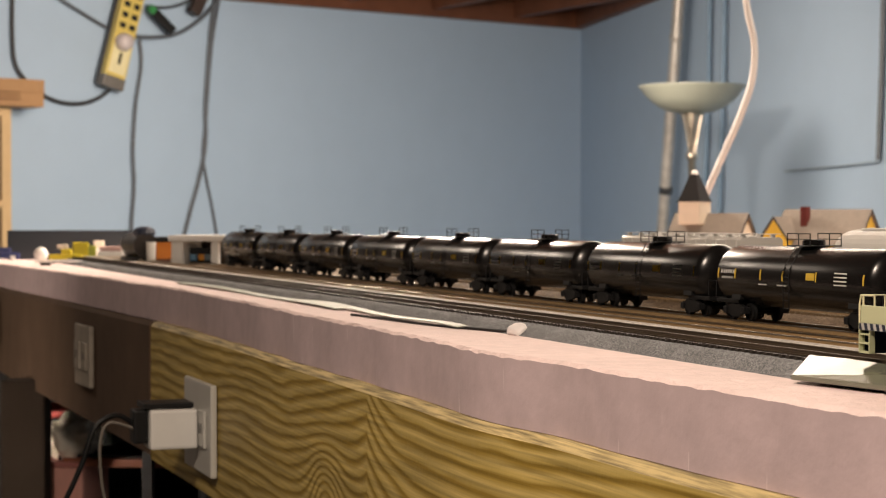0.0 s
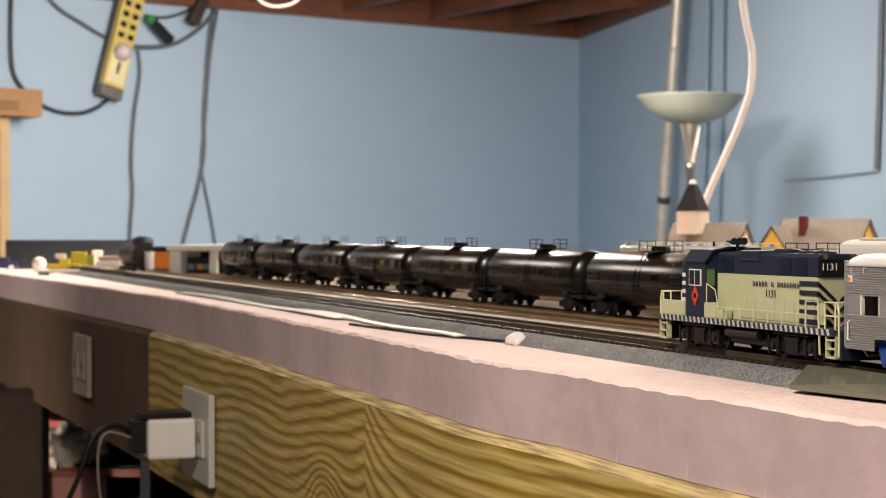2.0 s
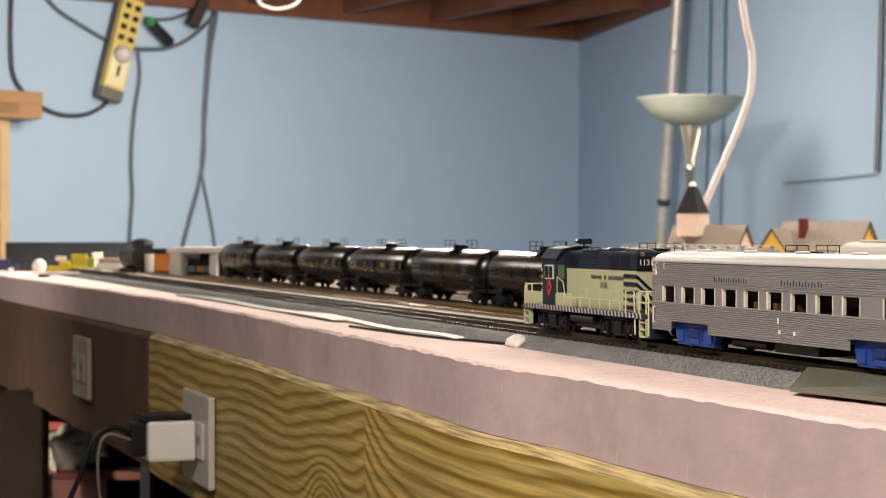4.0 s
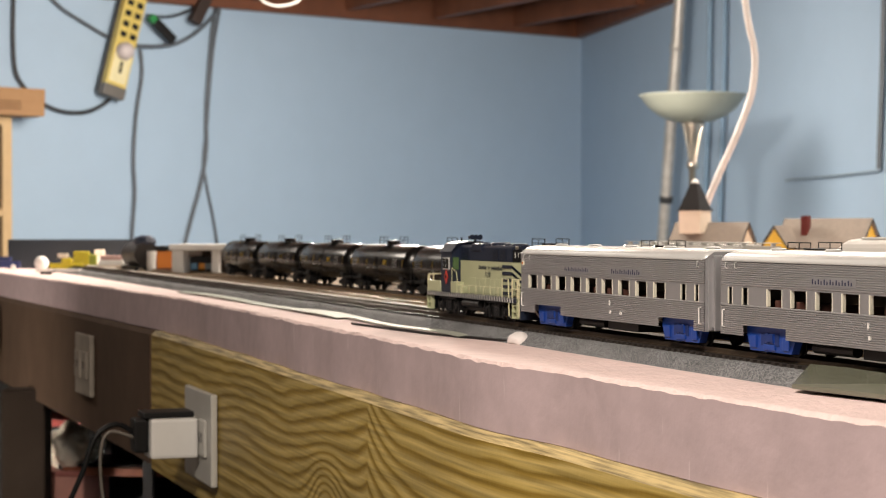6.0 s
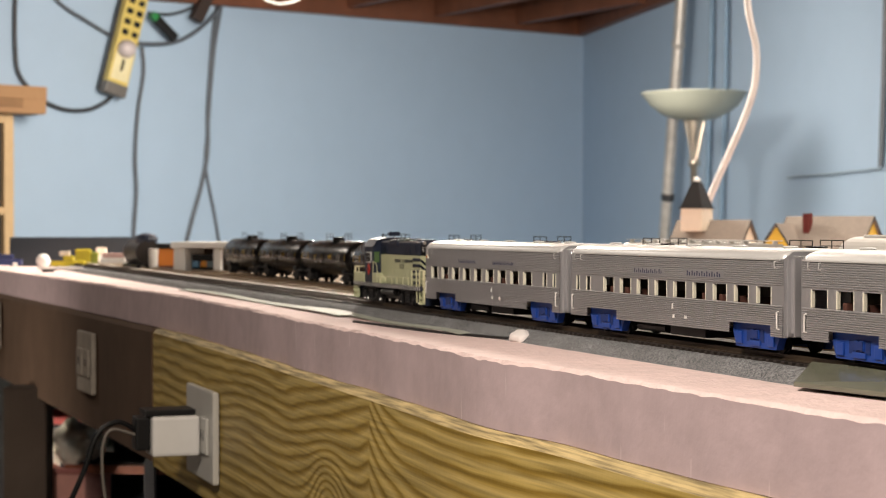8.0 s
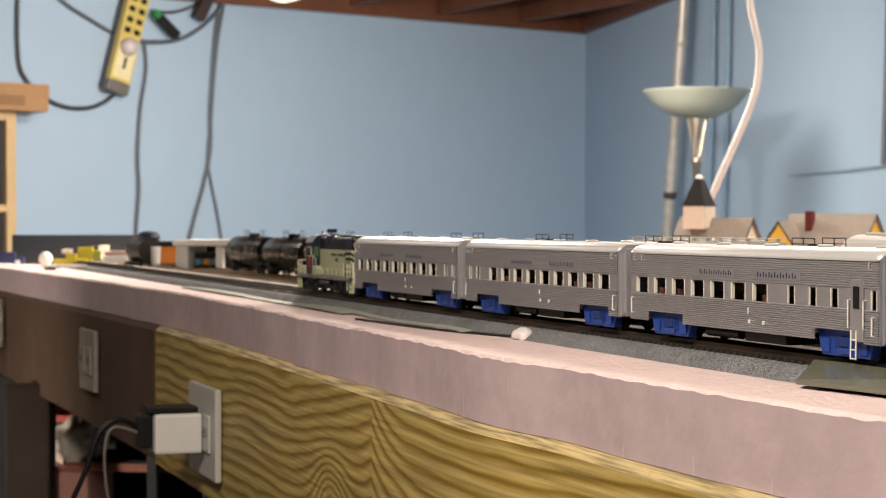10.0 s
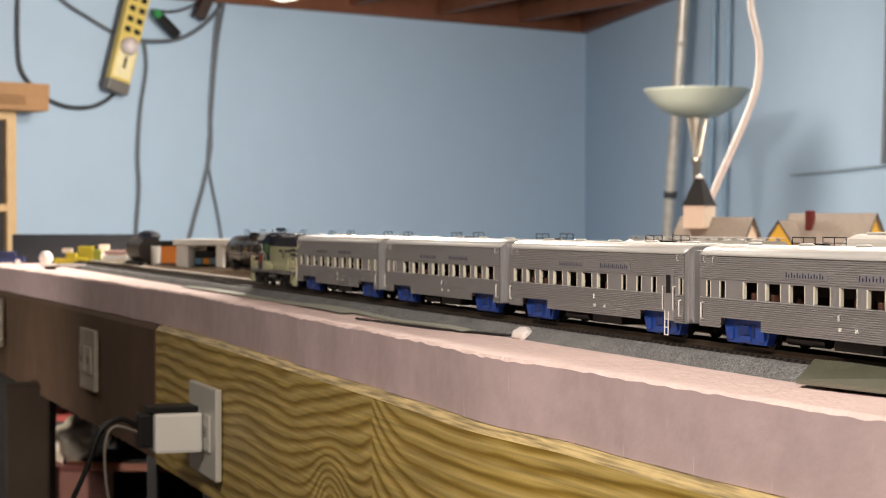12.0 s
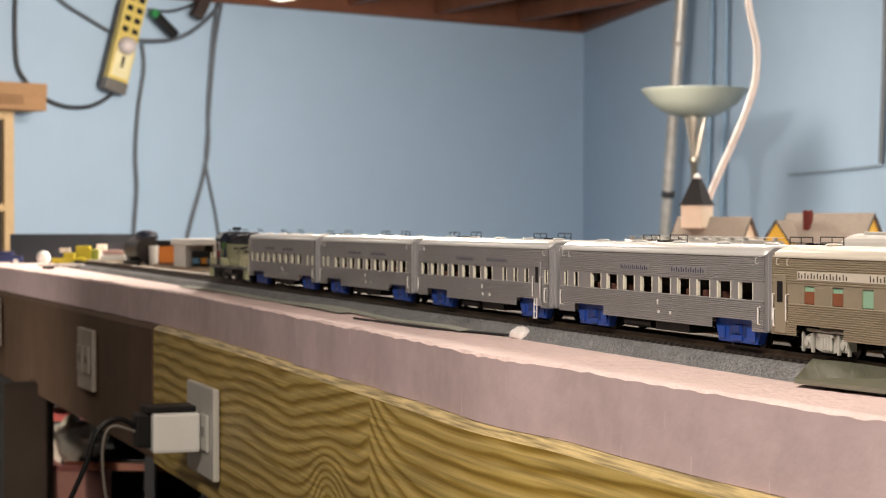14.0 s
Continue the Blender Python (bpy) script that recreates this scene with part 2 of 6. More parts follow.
def ceiling_joists():
    """Deep joists that run from the back wall, and the rim plate along both walls."""
    d = Vector((LEFT_DIR.x, LEFT_DIR.y))
    nrm = Vector((-d.y, d.x))
    if nrm.y > 0:
        nrm = -nrm
    a, b = CORNER, CORNER + d * 3.7
    bm = bmesh.new()
    prism(bm, [a, b, b + nrm * 0.05, a + nrm * 0.05], CEIL, 2.47)
    for v in bm.verts:  # its lower edge sags away from the corner
        if v.co.z < CEIL + 0.01:
            v.co.z -= 0.008 * (v.co.xy - CORNER).length
    tagged(part("rim_joist", bm, JOIST), "red-brown wooden rim joist along the wall top", "joist", kind="structure")
    a2, b2 = CORNER, CORNER + RIGHT_DIR * 7.0
    w = Vector((-RIGHT_DIR.y, RIGHT_DIR.x))
    if w.x > 0:
        w = -w
    bm = bmesh.new()
    prism(bm, [a2, b2, b2 + w * 0.045, a2 + w * 0.045], CEIL, 2.47)
    tagged(part("rim_joist", bm, JOIST), "red-brown wooden rim joist along the side wall", "joist", kind="structure")
    run = Vector((0.50, -0.866))
    side = Vector((run.y, -run.x))
    for i in range(9):
        s = CORNER + d * (0.42 + 0.46 * i) + nrm * 0.05
        bm = bmesh.new()
        e = s + run * (0.9 + 0.55 * i if i < 6 else 4.2)
        prism(bm, [s, e, e + side * 0.04, s + side * 0.04], CEIL + 0.02, 2.47)
        tagged(part("ceiling_joist", bm, JOIST), "red-brown wooden ceiling joist under the subfloor", "joist", "ceiling joists", "structure")


ceiling_joists()

# ------------------------------------------------------------------ the layout table
FRONT = [(0.4423, 0.0000), (0.3370, 0.2264), (0.2475, 0.4317), (0.1530, 0.6434), (0.1300, 0.6960), (0.0975, 0.7729), (0.0577, 0.8803), (0.0194, 0.9677), (-0.0284, 1.1193), (-0.1039, 1.3499), (-0.1864, 1.6027), (-0.3054, 1.9375), (-0.6781, 2.8568), (-0.8500, 3.2810)]
BACK = [(-0.05, 3.34), (0.85, 3.05), (1.45, 1.50), (1.55, 0.10)]


def outward(pts, i):
    a, b = Vector(pts[max(i - 1, 0)]), Vector(pts[min(i + 1, len(pts) - 1)])
    d = (b - a).normalized()
    return Vector((-d.y, d.x))


def foam_board():
    """A thick foam slab with a hand-cut, wavering front edge."""
    line = smooth_line([(x, y, 0) for x, y in FRONT], 40)
    bm = bmesh.new()
    top, mid, low, inner = [], [], [], []
    for i, p in enumerate(line):
        n = outward([(q.x, q.y) for q in line], i)
        n3 = Vector((n.x, n.y, 0))
        w0 = 0.0030 * noise.noise(p * 14)
        w = w0 + 0.0016 * noise.noise(p * 26) + 0.0009 * noise.noise(p * 120)
        top.append(bm.verts.new(p + n3 * (w - 0.0022) + Vector((0, 0, FOAM_TOP + 0.0006 * noise.noise(p * 60)))))
        mid.append(bm.verts.new(p + n3 * (w0 + 0.18 * (w - w0)) + Vector((0, 0, FOAM_TOP - 0.0016 + 0.0012 * noise.noise(p * 70)))))
        low.append(bm.verts.new(p + n3 * w0 + Vector((0, 0, FOAM_LOW))))
        inner.append(bm.verts.new(p - n3 * 0.012 + Vector((0, 0, FOAM_TOP))))
    for i in range(len(line) - 1):
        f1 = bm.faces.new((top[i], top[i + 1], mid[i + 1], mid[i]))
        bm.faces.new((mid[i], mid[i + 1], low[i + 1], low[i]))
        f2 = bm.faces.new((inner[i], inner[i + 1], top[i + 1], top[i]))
        # The lip and top take the paler, rougher foam.
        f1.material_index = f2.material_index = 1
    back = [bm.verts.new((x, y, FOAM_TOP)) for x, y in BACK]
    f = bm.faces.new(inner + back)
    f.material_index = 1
    lowb = [bm.verts.new((x, y, FOAM_LOW)) for x, y in BACK]
    bm.faces.new(low + lowb)
    for i in range(3):
        bm.faces.new((back[i], back[i + 1], lowb[i + 1], lowb[i]))
    bmesh.ops.recalc_face_normals(bm, faces=bm.faces)
    tagged(part("foam_board", bm, [FOAM, FOAM_PALE]), "thick pink insulation foam slab with rough hand-cut edge", "foam board")


foam_board()


def plywood():
    """Rotary-cut plywood: broad cathedral bands in ochre and olive."""
    m = mat("olive_stained_plywood", (0.26, 0.17, 0.055), 0.5, var=0.1, scale=50, bump=0.15)
    nt = m.node_tree
    b = nt.nodes["Principled BSDF"]
    tc = nt.nodes.new("ShaderNodeTexCoord")

    def calc(op, x, y=None, z=None):
        n = nt.nodes.new("ShaderNodeMath")
        n.operation = op
        for i, v in enumerate((x, y, z)):
            if isinstance(v, (int, float)):
                n.inputs[i].default_value = v
            elif v is not None:
                nt.links.new(v, n.inputs[i])
        return n.outputs[0]

    # u runs along the board, height across it
    along = nt.nodes.new("ShaderNodeVectorMath")
    along.operation, along.inputs[1].default_value = "DOT_PRODUCT", (-0.3337, 0.9427, 0)
    nt.links.new(tc.outputs["Object"], along.inputs[0])
    u = along.outputs["Value"]
    rise = nt.nodes.new("ShaderNodeSeparateXYZ")
    nt.links.new(tc.outputs["Object"], rise.inputs[0])
    z = rise.outputs["Z"]
    nz = nt.nodes.new("ShaderNodeTexNoise")
    nz.inputs["Scale"].default_value, nz.inputs["Detail"].default_value, nz.inputs["Roughness"].default_value = 1.0, 2.5, 0.5
    mp = nt.nodes.new("ShaderNodeMapping")
    mp.inputs["Scale"].default_value = (4.5, 4.5, 12.0)
    nt.links.new(tc.outputs["Object"], mp.inputs["Vector"])
    nt.links.new(mp.outputs[0], nz.inputs["Vector"])

    def peak(u0, height, far, near):
        """The grain climbs to a crest at u0, slowly on one side and steeply on the other."""
        d = calc("SUBTRACT", u, u0)
        fall = calc("ADD", calc("DIVIDE", calc("MAXIMUM", d, 0.0), far), calc("DIVIDE", calc("MAXIMUM", calc("MULTIPLY", d, -1.0), 0.0), near))
        return calc("MULTIPLY", calc("EXPONENT", calc("MULTIPLY", fall, -1.0)), height)

    def eye(u0, z0, lu, lz, depth):
        """Closed rings round a centre."""
        p = calc("POWER", calc("DIVIDE", calc("SUBTRACT", u, u0), lu), 2.0)
        q = calc("POWER", calc("DIVIDE", calc("SUBTRACT", z, z0), lz), 2.0)
        return calc("MULTIPLY", calc("EXPONENT", calc("MULTIPLY", calc("ADD", p, q), -1.0)), depth)

    lift = calc("ADD", peak(1.105, 0.030, 0.16, 0.045), peak(0.62, 0.012, 0.20, 0.10))
    rings = calc("ADD", eye(1.205, 1.212, 0.040, 0.032, -4.2), eye(0.80, 1.165, 0.12, 0.03, 2.2))
    field = calc("MULTIPLY_ADD", calc("SUBTRACT", z, lift), 96.0, rings)
    field = calc("MULTIPLY_ADD", nz.outputs["Fac"], 3.0, field)
    fr = nt.nodes.new("ShaderNodeMath")
    fr.operation = "FRACT"
    nt.links.new(field, fr.inputs[0])
    fine = nt.nodes.new("ShaderNodeTexNoise")
    mp2 = nt.nodes.new("ShaderNodeMapping")
    mp2.inputs["Scale"].default_value = (9, 9, 430)
    fine.inputs["Scale"].default_value, fine.inputs["Detail"].default_value = 1.0, 5
    ramp = nt.nodes.new("ShaderNodeValToRGB")
    e = ramp.color_ramp.elements
    e[0].position, e[0].color = 0.0, (0.215, 0.140, 0.027, 1)
    e[1].position, e[1].color = 1.0, (0.215, 0.138, 0.026, 1)
    for pos, c in ((0.10, (0.20, 0.128, 0.024, 1)), (0.26, (0.36, 0.262, 0.078, 1)), (0.60, (0.42, 0.315, 0.115, 1)), (0.88, (0.28, 0.19, 0.045, 1))):
        x = e.new(pos)
        x.color = c
    mix = nt.nodes.new("ShaderNodeMix")
    mix.data_type, mix.blend_type = "RGBA", "MULTIPLY"
    mix.inputs["Factor"].default_value = 0.52
    nt.links.new(fr.outputs[0], ramp.inputs["Fac"])
    nt.links.new(tc.outputs["Object"], mp2.inputs["Vector"])
    nt.links.new(mp2.outputs[0], fine.inputs["Vector"])
    nt.links.new(ramp.outputs["Color"], mix.inputs[6])
    spread = nt.nodes.new("ShaderNodeMapRange")
    spread.inputs["From Min"].default_value, spread.inputs["From Max"].default_value = 0.33, 0.67
    spread.inputs["To Min"].default_value, spread.inputs["To Max"].default_value = 0.12, 0.86
    nt.links.new(fine.outputs["Fac"], spread.inputs["Value"])
    nt.links.new(spread.outputs[0], mix.inputs[7])
    b.inputs["Specular IOR Level"].default_value = 0.3
    gain = nt.nodes.new("ShaderNodeVectorMath")
    gain.operation = "SCALE"
    gain.inputs["Scale"].default_value = 1.8
    nt.links.new(mix.outputs[2], gain.inputs[0])
    nt.links.new(gain.outputs[0], b.inputs["Base Color"])
    return m


PLY = plywood()
PLY_EDGE = mat("pale_plywood_edge", (0.54, 0.42, 0.20), 0.7, var=0.15, scale=60, bump=0.2, bump_scale=200)


def veneers(m):
    """Thin dark glue lines and torn fibres that run along a cut edge."""
    nt = m.node_tree
    b = nt.nodes["Principled BSDF"]
    was = b.inputs["Base Color"].links[0].from_socket
    tc = nt.nodes.new("ShaderNodeTexCoord")
    mp = nt.nodes.new("ShaderNodeMapping")
    mp.inputs["Scale"].default_value = (420, 16, 700)
    turn = nt.nodes.new("ShaderNodeMapping")
    turn.inputs["Rotation"].default_value = (0, 0, radians(-19.5))
    nz = nt.nodes.new("ShaderNodeTexNoise")
    nz.inputs["Scale"].default_value, nz.inputs["Detail"].default_value = 1.0, 4
    mr = nt.nodes.new("ShaderNodeMapRange")
    mr.inputs[1].default_value, mr.inputs[2].default_value, mr.inputs[3].default_value, mr.inputs[4].default_value = 0.34, 0.62, 0.38, 1.12
    mul = nt.nodes.new("ShaderNodeVectorMath")
    mul.operation = "SCALE"
    nt.links.new(tc.outputs["Object"], turn.inputs["Vector"])
    nt.links.new(turn.outputs[0], mp.inputs["Vector"])
    nt.links.new(mp.outputs[0], nz.inputs["Vector"])
    nt.links.new(nz.outputs["Fac"], mr.inputs[0])
    nt.links.new(was, mul.inputs[0])
    nt.links.new(mr.outputs[0], mul.inputs["Scale"])
    nt.links.new(mul.outputs[0], b.inputs["Base Color"])


veneers(PLY_EDGE)


def board_along(name, pts, out, thick, z0, z1, material, edge, label, category="board", drop=0.0):
    """A bent board that follows the front edge."""
    line = smooth_line([(x, y, 0) for x, y in pts], 12)
    flat = [(q.x, q.y) for q in line]
    bm = bmesh.new()
    rows = []
    for i, p in enumerate(line):
        n = outward(flat, i)
        o, q = Vector((p.x, p.y)) + n * out, Vector((p.x, p.y)) + n * (out - thick)
        low = z0 - drop * (1 - i / (len(line) - 1))
        rows.append([bm.verts.new((o.x, o.y, low)), bm.verts.new((o.x, o.y, z1 - 0.0045)), bm.verts.new((o.x - n.x * 0.004, o.y - n.y * 0.004, z1)),
                     bm.verts.new((q.x, q.y, z1)), bm.verts.new((q.x, q.y, low))])
    for a, b in zip(rows, rows[1:]):
        for k in range(5):
            f = bm.faces.new((a[k], a[(k + 1) % 5], b[(k + 1) % 5], b[k]))
            f.material_index = 1 if k in (1, 2) else 0
    bm.faces.new(rows[0])
    bm.faces.new(rows[-1][::-1])
    bmesh.ops.recalc_face_normals(bm, faces=bm.faces)
    return tagged(part(name, bm, [material, edge]), label, category)


board_along("fascia_board", FRONT[:11] + [(-0.2894, 1.8925)], 0.006, 0.014, FOAM_LOW - 0.140, FOAM_LOW - 0.0003, PLY, PLY_EDGE, "olive-stained plywood fascia board with bold grain")
board_along("fascia_board", [(-0.2962, 1.9116), (-0.6781, 2.8568), (-0.8500, 3.2810)], 0.004, 0.014, FOAM_LOW - 0.116, FOAM_LOW - 0.001, DARK_BOARD, DARK_BOARD, "dark brown painted fascia board under the foam", drop=0.022)


# Post colour lowered below the boards' to offset the added low fill.
POST = mat("near_black_post", (0.034, 0.024, 0.018), 0.85, var=0.25, scale=20, spec=0.2)


def table_frame():
    t = thing("table_frame", "dark brown wooden layout table frame on posts", "table")
    bm = bmesh.new()
    pts = [(x + 0.05, y + 0.02) for x, y in FRONT] + BACK
    prism(bm, pts, FOAM_LOW - 0.02, FOAM_LOW - 0.0005)
    part("top_panel", bm, DARK_BOARD, t)
    for x, y in ((-0.571, 2.56), (0.12, 1.05), (0.40, 2.6), (1.2, 0.9), (-0.30, 3.2)):
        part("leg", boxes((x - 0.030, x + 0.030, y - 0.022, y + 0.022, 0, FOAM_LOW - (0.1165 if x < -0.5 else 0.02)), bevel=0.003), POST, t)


table_frame()

# ------------------------------------------------------------------ tracks
ALONG = Vector((-0.3337, 0.9427, 0))
AWAY = Vector((0.9427, 0.3337, 0))
START = Vector((0.1772, 0.7867, 0))
RAIL_Z = 1.343
YAW = math.degrees(math.atan2(ALONG.y, ALONG.x))
SPACING = 0.0455


def on_track(k, s, z=RAIL_Z):
    """The pose on track k, s metres along from the start, x pointing along."""
    p = START + ALONG * s + AWAY * (SPACING * k)
    return pose(p.x, p.y, z, 0, 0, YAW)


def track(k, s0, s1, ballast, label):
    t = thing("model_track", label, "track", on_track(k, 0, FOAM_TOP))
    top = RAIL_Z - FOAM_TOP - 0.0042
    bm = bmesh.new()
    n = int((s1 - s0) / 0.008)
    rows = []
    for i in range(n + 1):
        s = s0 + (s1 - s0) * i / n
        row = []
        for y, z in ((-0.0275, -0.0004), (-0.0215, top * 0.80), (-0.0172, top + 0.0003), (0.0172, top + 0.0003), (0.0215, top * 0.80), (0.0275, -0.0004)):
            p = Vector((s, y, z)) * 160
            row.append(bm.verts.new((s, y + 0.0005 * noise.noise(p), z + 0.0003 * noise.noise(p + Vector((7, 3, 1))) * (z > 0))))
        rows.append(row)
    for a, b in zip(rows, rows[1:]):
        for q in range(5):
            bm.faces.new((a[q], b[q], b[q + 1], a[q + 1]))
    bmesh.ops.recalc_face_normals(bm, faces=bm.faces)
    part("roadbed", bm, ballast, t, smooth=True)
    for y in (-0.00825 - 0.0004, 0.00825 + 0.0004):
        bm = boxes((s0, s1, y - 0.0013, y + 0.0013, top + 0.0016, top + 0.0022), (s0, s1, y - 0.00035, y + 0.00035, top + 0.0022, top + 0.0036))
        rail = part("rail", bm, RAIL_DARK if k == 0 else RAIL, t)
        part("rail_head", boxes((s0, s1, y - 0.0006, y + 0.0006, top + 0.0036, top + 0.0042)), RAIL_DARK if k == 0 else RAIL_TOP, rail)
    if k == 1:
        fill = bmesh.new()
        prism(fill, [(0.0150, 0.0), (0.0300, 0.0), (0.0285, top + 0.0030), (0.0165, top + 0.0030)], s0, s1, "x")
        part("ballast_fill", fill, ballast, t, "pale ballast between the tracks")
    bm = bmesh.new()
    s = s0
    while s < s1:
        box(bm, s, s + 0.0030, -0.0150, 0.0150, top - 0.0005, top + 0.0017)
        s += 0.0066
    ties = part("tie_strip", bm, TIE if k == 0 else TIE_BROWN, t)
    tagged(ties, kind="stuff")
    return t


track(0, -0.6, 2.3, BALLAST, "model railway track on grey granulated roadbed")
track(1, -0.6, 2.3, PALE_BALLAST, "weathered model railway track on pale ballast")
track(2, -0.6, 2.3, DARK_BALLAST, "model railway track carrying parked tank cars")


def gap_dark_sheet():
    """A dark brown sheet added behind the tracks so gaps under cars stay dark."""
    ob = part("gap_dark_sheet", boxes((-0.6, 2.25, -0.33, -0.0280, 0.0002, 0.0014)), DARK_BALLAST)
    ob.matrix_basis = on_track(2, 0, FOAM_TOP)
    tagged(ob, "added dark brown sheet keeping gaps under tank cars dark", "ground mat")


gap_dark_sheet()

# ------------------------------------------------------------------ rolling stock
SIDE = Matrix(((-1, 0, 0, 0), (0, 0, 1, 0), (0, 1, 0, 0), (0, 0, 0, 1)))  # lettering on the side that faces the aisle
REAR = Matrix(((0, 0, -1, 0), (-1, 0, 0, 0), (0, 1, 0, 0), (0, 0, 0, 1)))  # lettering on the trailing end
TURNING = []  # wheelsets and their radius
MOVING = []   # things of the train, and how far each sits behind the first


def at_side(x, y, z):
    return Matrix.Translation((x, y, z)) @ SIDE


def letters(name, pattern, x, y, z, size, material, parent, label, tall=0.36):
    """Lettering as plain bars, one for each character; blanks leave a gap."""
    bm = bmesh.new()
    for i, c in enumerate(pattern):
        if c == " ":
            continue
        a = x - i * size * 0.98
        w, hh = size * 0.16, size * tall
        box(bm, a - w, a, y, y + 0.00012, z - hh, z + hh)
        box(bm, a - size * 0.62, a - size * 0.62 + w, y, y + 0.00012, z - hh, z + hh - w)
    return part(name, bm, material, parent, label)


def wheel_mesh(r):
    """A flanged wheel pair on an axle, lying across the track."""
    bm = bmesh.new()
    for sgn in (-1, 1):
        prof = [(0.0012, 0.0062), (r * 0.55, 0.0066), (r * 0.80, 0.0070), (r + 0.0006, 0.0071), (r + 0.0006, 0.0076), (r, 0.0078), (r, 0.0094), (r * 0.80, 0.0094), (r * 0.72, 0.0086), (0.0012, 0.0088)]
        rings = []
        for q, y in prof:
            rings.append([bm.verts.new((q * math.cos(k * math.pi / 9), sgn * y, q * math.sin(k * math.pi / 9))) for k in range(18)])
        for a, b in zip(rings, rings[1:]):
            for k in range(18):
                bm.faces.new((a[k], a[(k + 1) % 18], b[(k + 1) % 18], b[k]))
    tube(bm, [(0, -0.0115, 0), (0, 0.0115, 0)], 0.0011, 8)
    bmesh.ops.recalc_face_normals(bm, faces=bm.faces)
    return bm


DEEP_BLUE = mat("shadowed_blue_casting", (0.005, 0.024, 0.13), 0.5, var=0.3, scale=200)


def truck(parent, x, base, r, frame_mat, style, label=""):
    """Two axles with a side frame on either side; style picks the casting's shape."""
    t = bmesh.new()
    y0, y1 = 0.0104, 0.0142
    for sgn in (-1, 1):
        a, b = (y0, y1) if sgn > 0 else (-y1, -y0)
        if style == "slab":
            half = base / 2 + 0.0068
            prism(t, [(-half, 0.0132), (half, 0.0132), (half, 0.0085), (half - 0.003, 0.0018), (-half + 0.003, 0.0018), (-half, 0.0072)], a, b, "y")
            o = b if sgn > 0 else a - 0.0009
            for q in (-base / 2, base / 2):
                box(t, q - 0.0028, q + 0.0028, o, o + 0.0009, 0.0032, 0.0088, 0.0004)
            box(t, -0.005, 0.005, o, o + 0.0009, 0.0028, 0.0052, 0.0003)
            box(t, -0.0036, -0.0008, o, o + 0.0009, 0.0058, 0.0102, 0.0003)
            box(t, 0.0008, 0.0036, o, o + 0.0009, 0.0058, 0.0102, 0.0003)
        elif style == "cast":
            half = base / 2 + 0.0040
            prism(t, [(-half, 0.0082), (-base / 2 - 0.001, 0.0094), (0, 0.0104), (base / 2 + 0.001, 0.0094), (half, 0.0082), (half, 0.0036), (base / 2 - 0.003, 0.0036),
                      (0.0045, 0.0020), (-0.0045, 0.0020), (-base / 2 + 0.003, 0.0036), (-half, 0.0036)], a + 0.0004 * sgn, b - 0.001 * max(sgn, 0) + 0.001 * max(-sgn, 0), "y")
            o = b - 0.0008 if sgn > 0 else a - 0.0004
            for q in (-base / 2, base / 2):
                box(t, q - 0.0022, q + 0.0022, o, o + 0.0012, 0.0034, 0.0084, 0.0005)
            for q in (-0.0036, -0.0012, 0.0012, 0.0036):
                tube(t, [(q, o + 0.0006, 0.0032), (q, o + 0.0006, 0.0086)], 0.0009, 6)
            for q in (-base / 2, base / 2):
                tube(t, [(q, o + 0.0008, 0.0058), (q, o + 0.0020, 0.0058)], 0.0017, 10)
                box(t, q + 0.0034, q + 0.0046, o + 0.0002, o + 0.0016, 0.0016, 0.0100, 0.0003)
                box(t, q - 0.0046, q - 0.0034, o + 0.0002, o + 0.0016, 0.0016, 0.0100, 0.0003)
            tube(t, [(-base / 2, o + 0.0012, 0.0112), (base / 2, o + 0.0012, 0.0112)], 0.0007, 6)
            box(t, -0.0062, 0.0062, o, o + 0.0014, 0.0086, 0.0100, 0.0003)
        else:
            half = base / 2 + 0.0030
            prism(t, [(-half, 0.0074), (-0.005, 0.0092), (0.005, 0.0092), (half, 0.0074), (half, 0.0042), (base / 2 - 0.002, 0.0042), (0.004, 0.0022), (-0.004, 0.0022), (-base / 2 + 0.002, 0.0042), (-half, 0.0042)], a, b - 0.0014 if sgn > 0 else b, "y")
            o = b - 0.0014 if sgn > 0 else a - 0.0006
            for q in (-base / 2, base / 2):
                box(t, q - 0.0018, q + 0.0018, o, o + 0.0010, 0.0038, 0.0076, 0.0004)
    box(t, -0.004, 0.004, -0.0104, 0.0104, 0.0060, 0.0112)
    tk = part("truck", t, frame_mat, parent, label)
    if style == "slab":
        # Flat plates in darker blue stand in for shade between the casting's ribs.
        for q in (-0.0078, 0.0045):
            part("recess_shade", boxes((q, q + 0.0034, y1, y1 + 0.0003, 0.0045, 0.0100)), DEEP_BLUE, tk)
        part("spring_plank", boxes((-0.0034, 0.0034, y1 + 0.0009, y1 + 0.0012, 0.0062, 0.0098)), DEEP_BLUE, tk)
    tk.matrix_basis = Matrix.Translation((x, 0, 0))
    for q in (-base / 2, base / 2):
        w = part("wheelset", wheel_mesh(r), BLACK, tk)
        w.matrix_basis = Matrix.Translation((q, 0, r))
        TURNING.append((w, q, r))
    return tk


def coupler(parent, x, sgn):
    bm = boxes((min(x, x + sgn * 0.007), max(x, x + sgn * 0.007), -0.0014, 0.0014, 0.0082, 0.0104), bevel=0.0003)
    box(bm, min(x + sgn * 0.006, x + sgn * 0.0095), max(x + sgn * 0.006, x + sgn * 0.0095), -0.0022, 0.0018, 0.0072, 0.0112, 0.0005)
    part("coupler", bm, BLACK, parent)


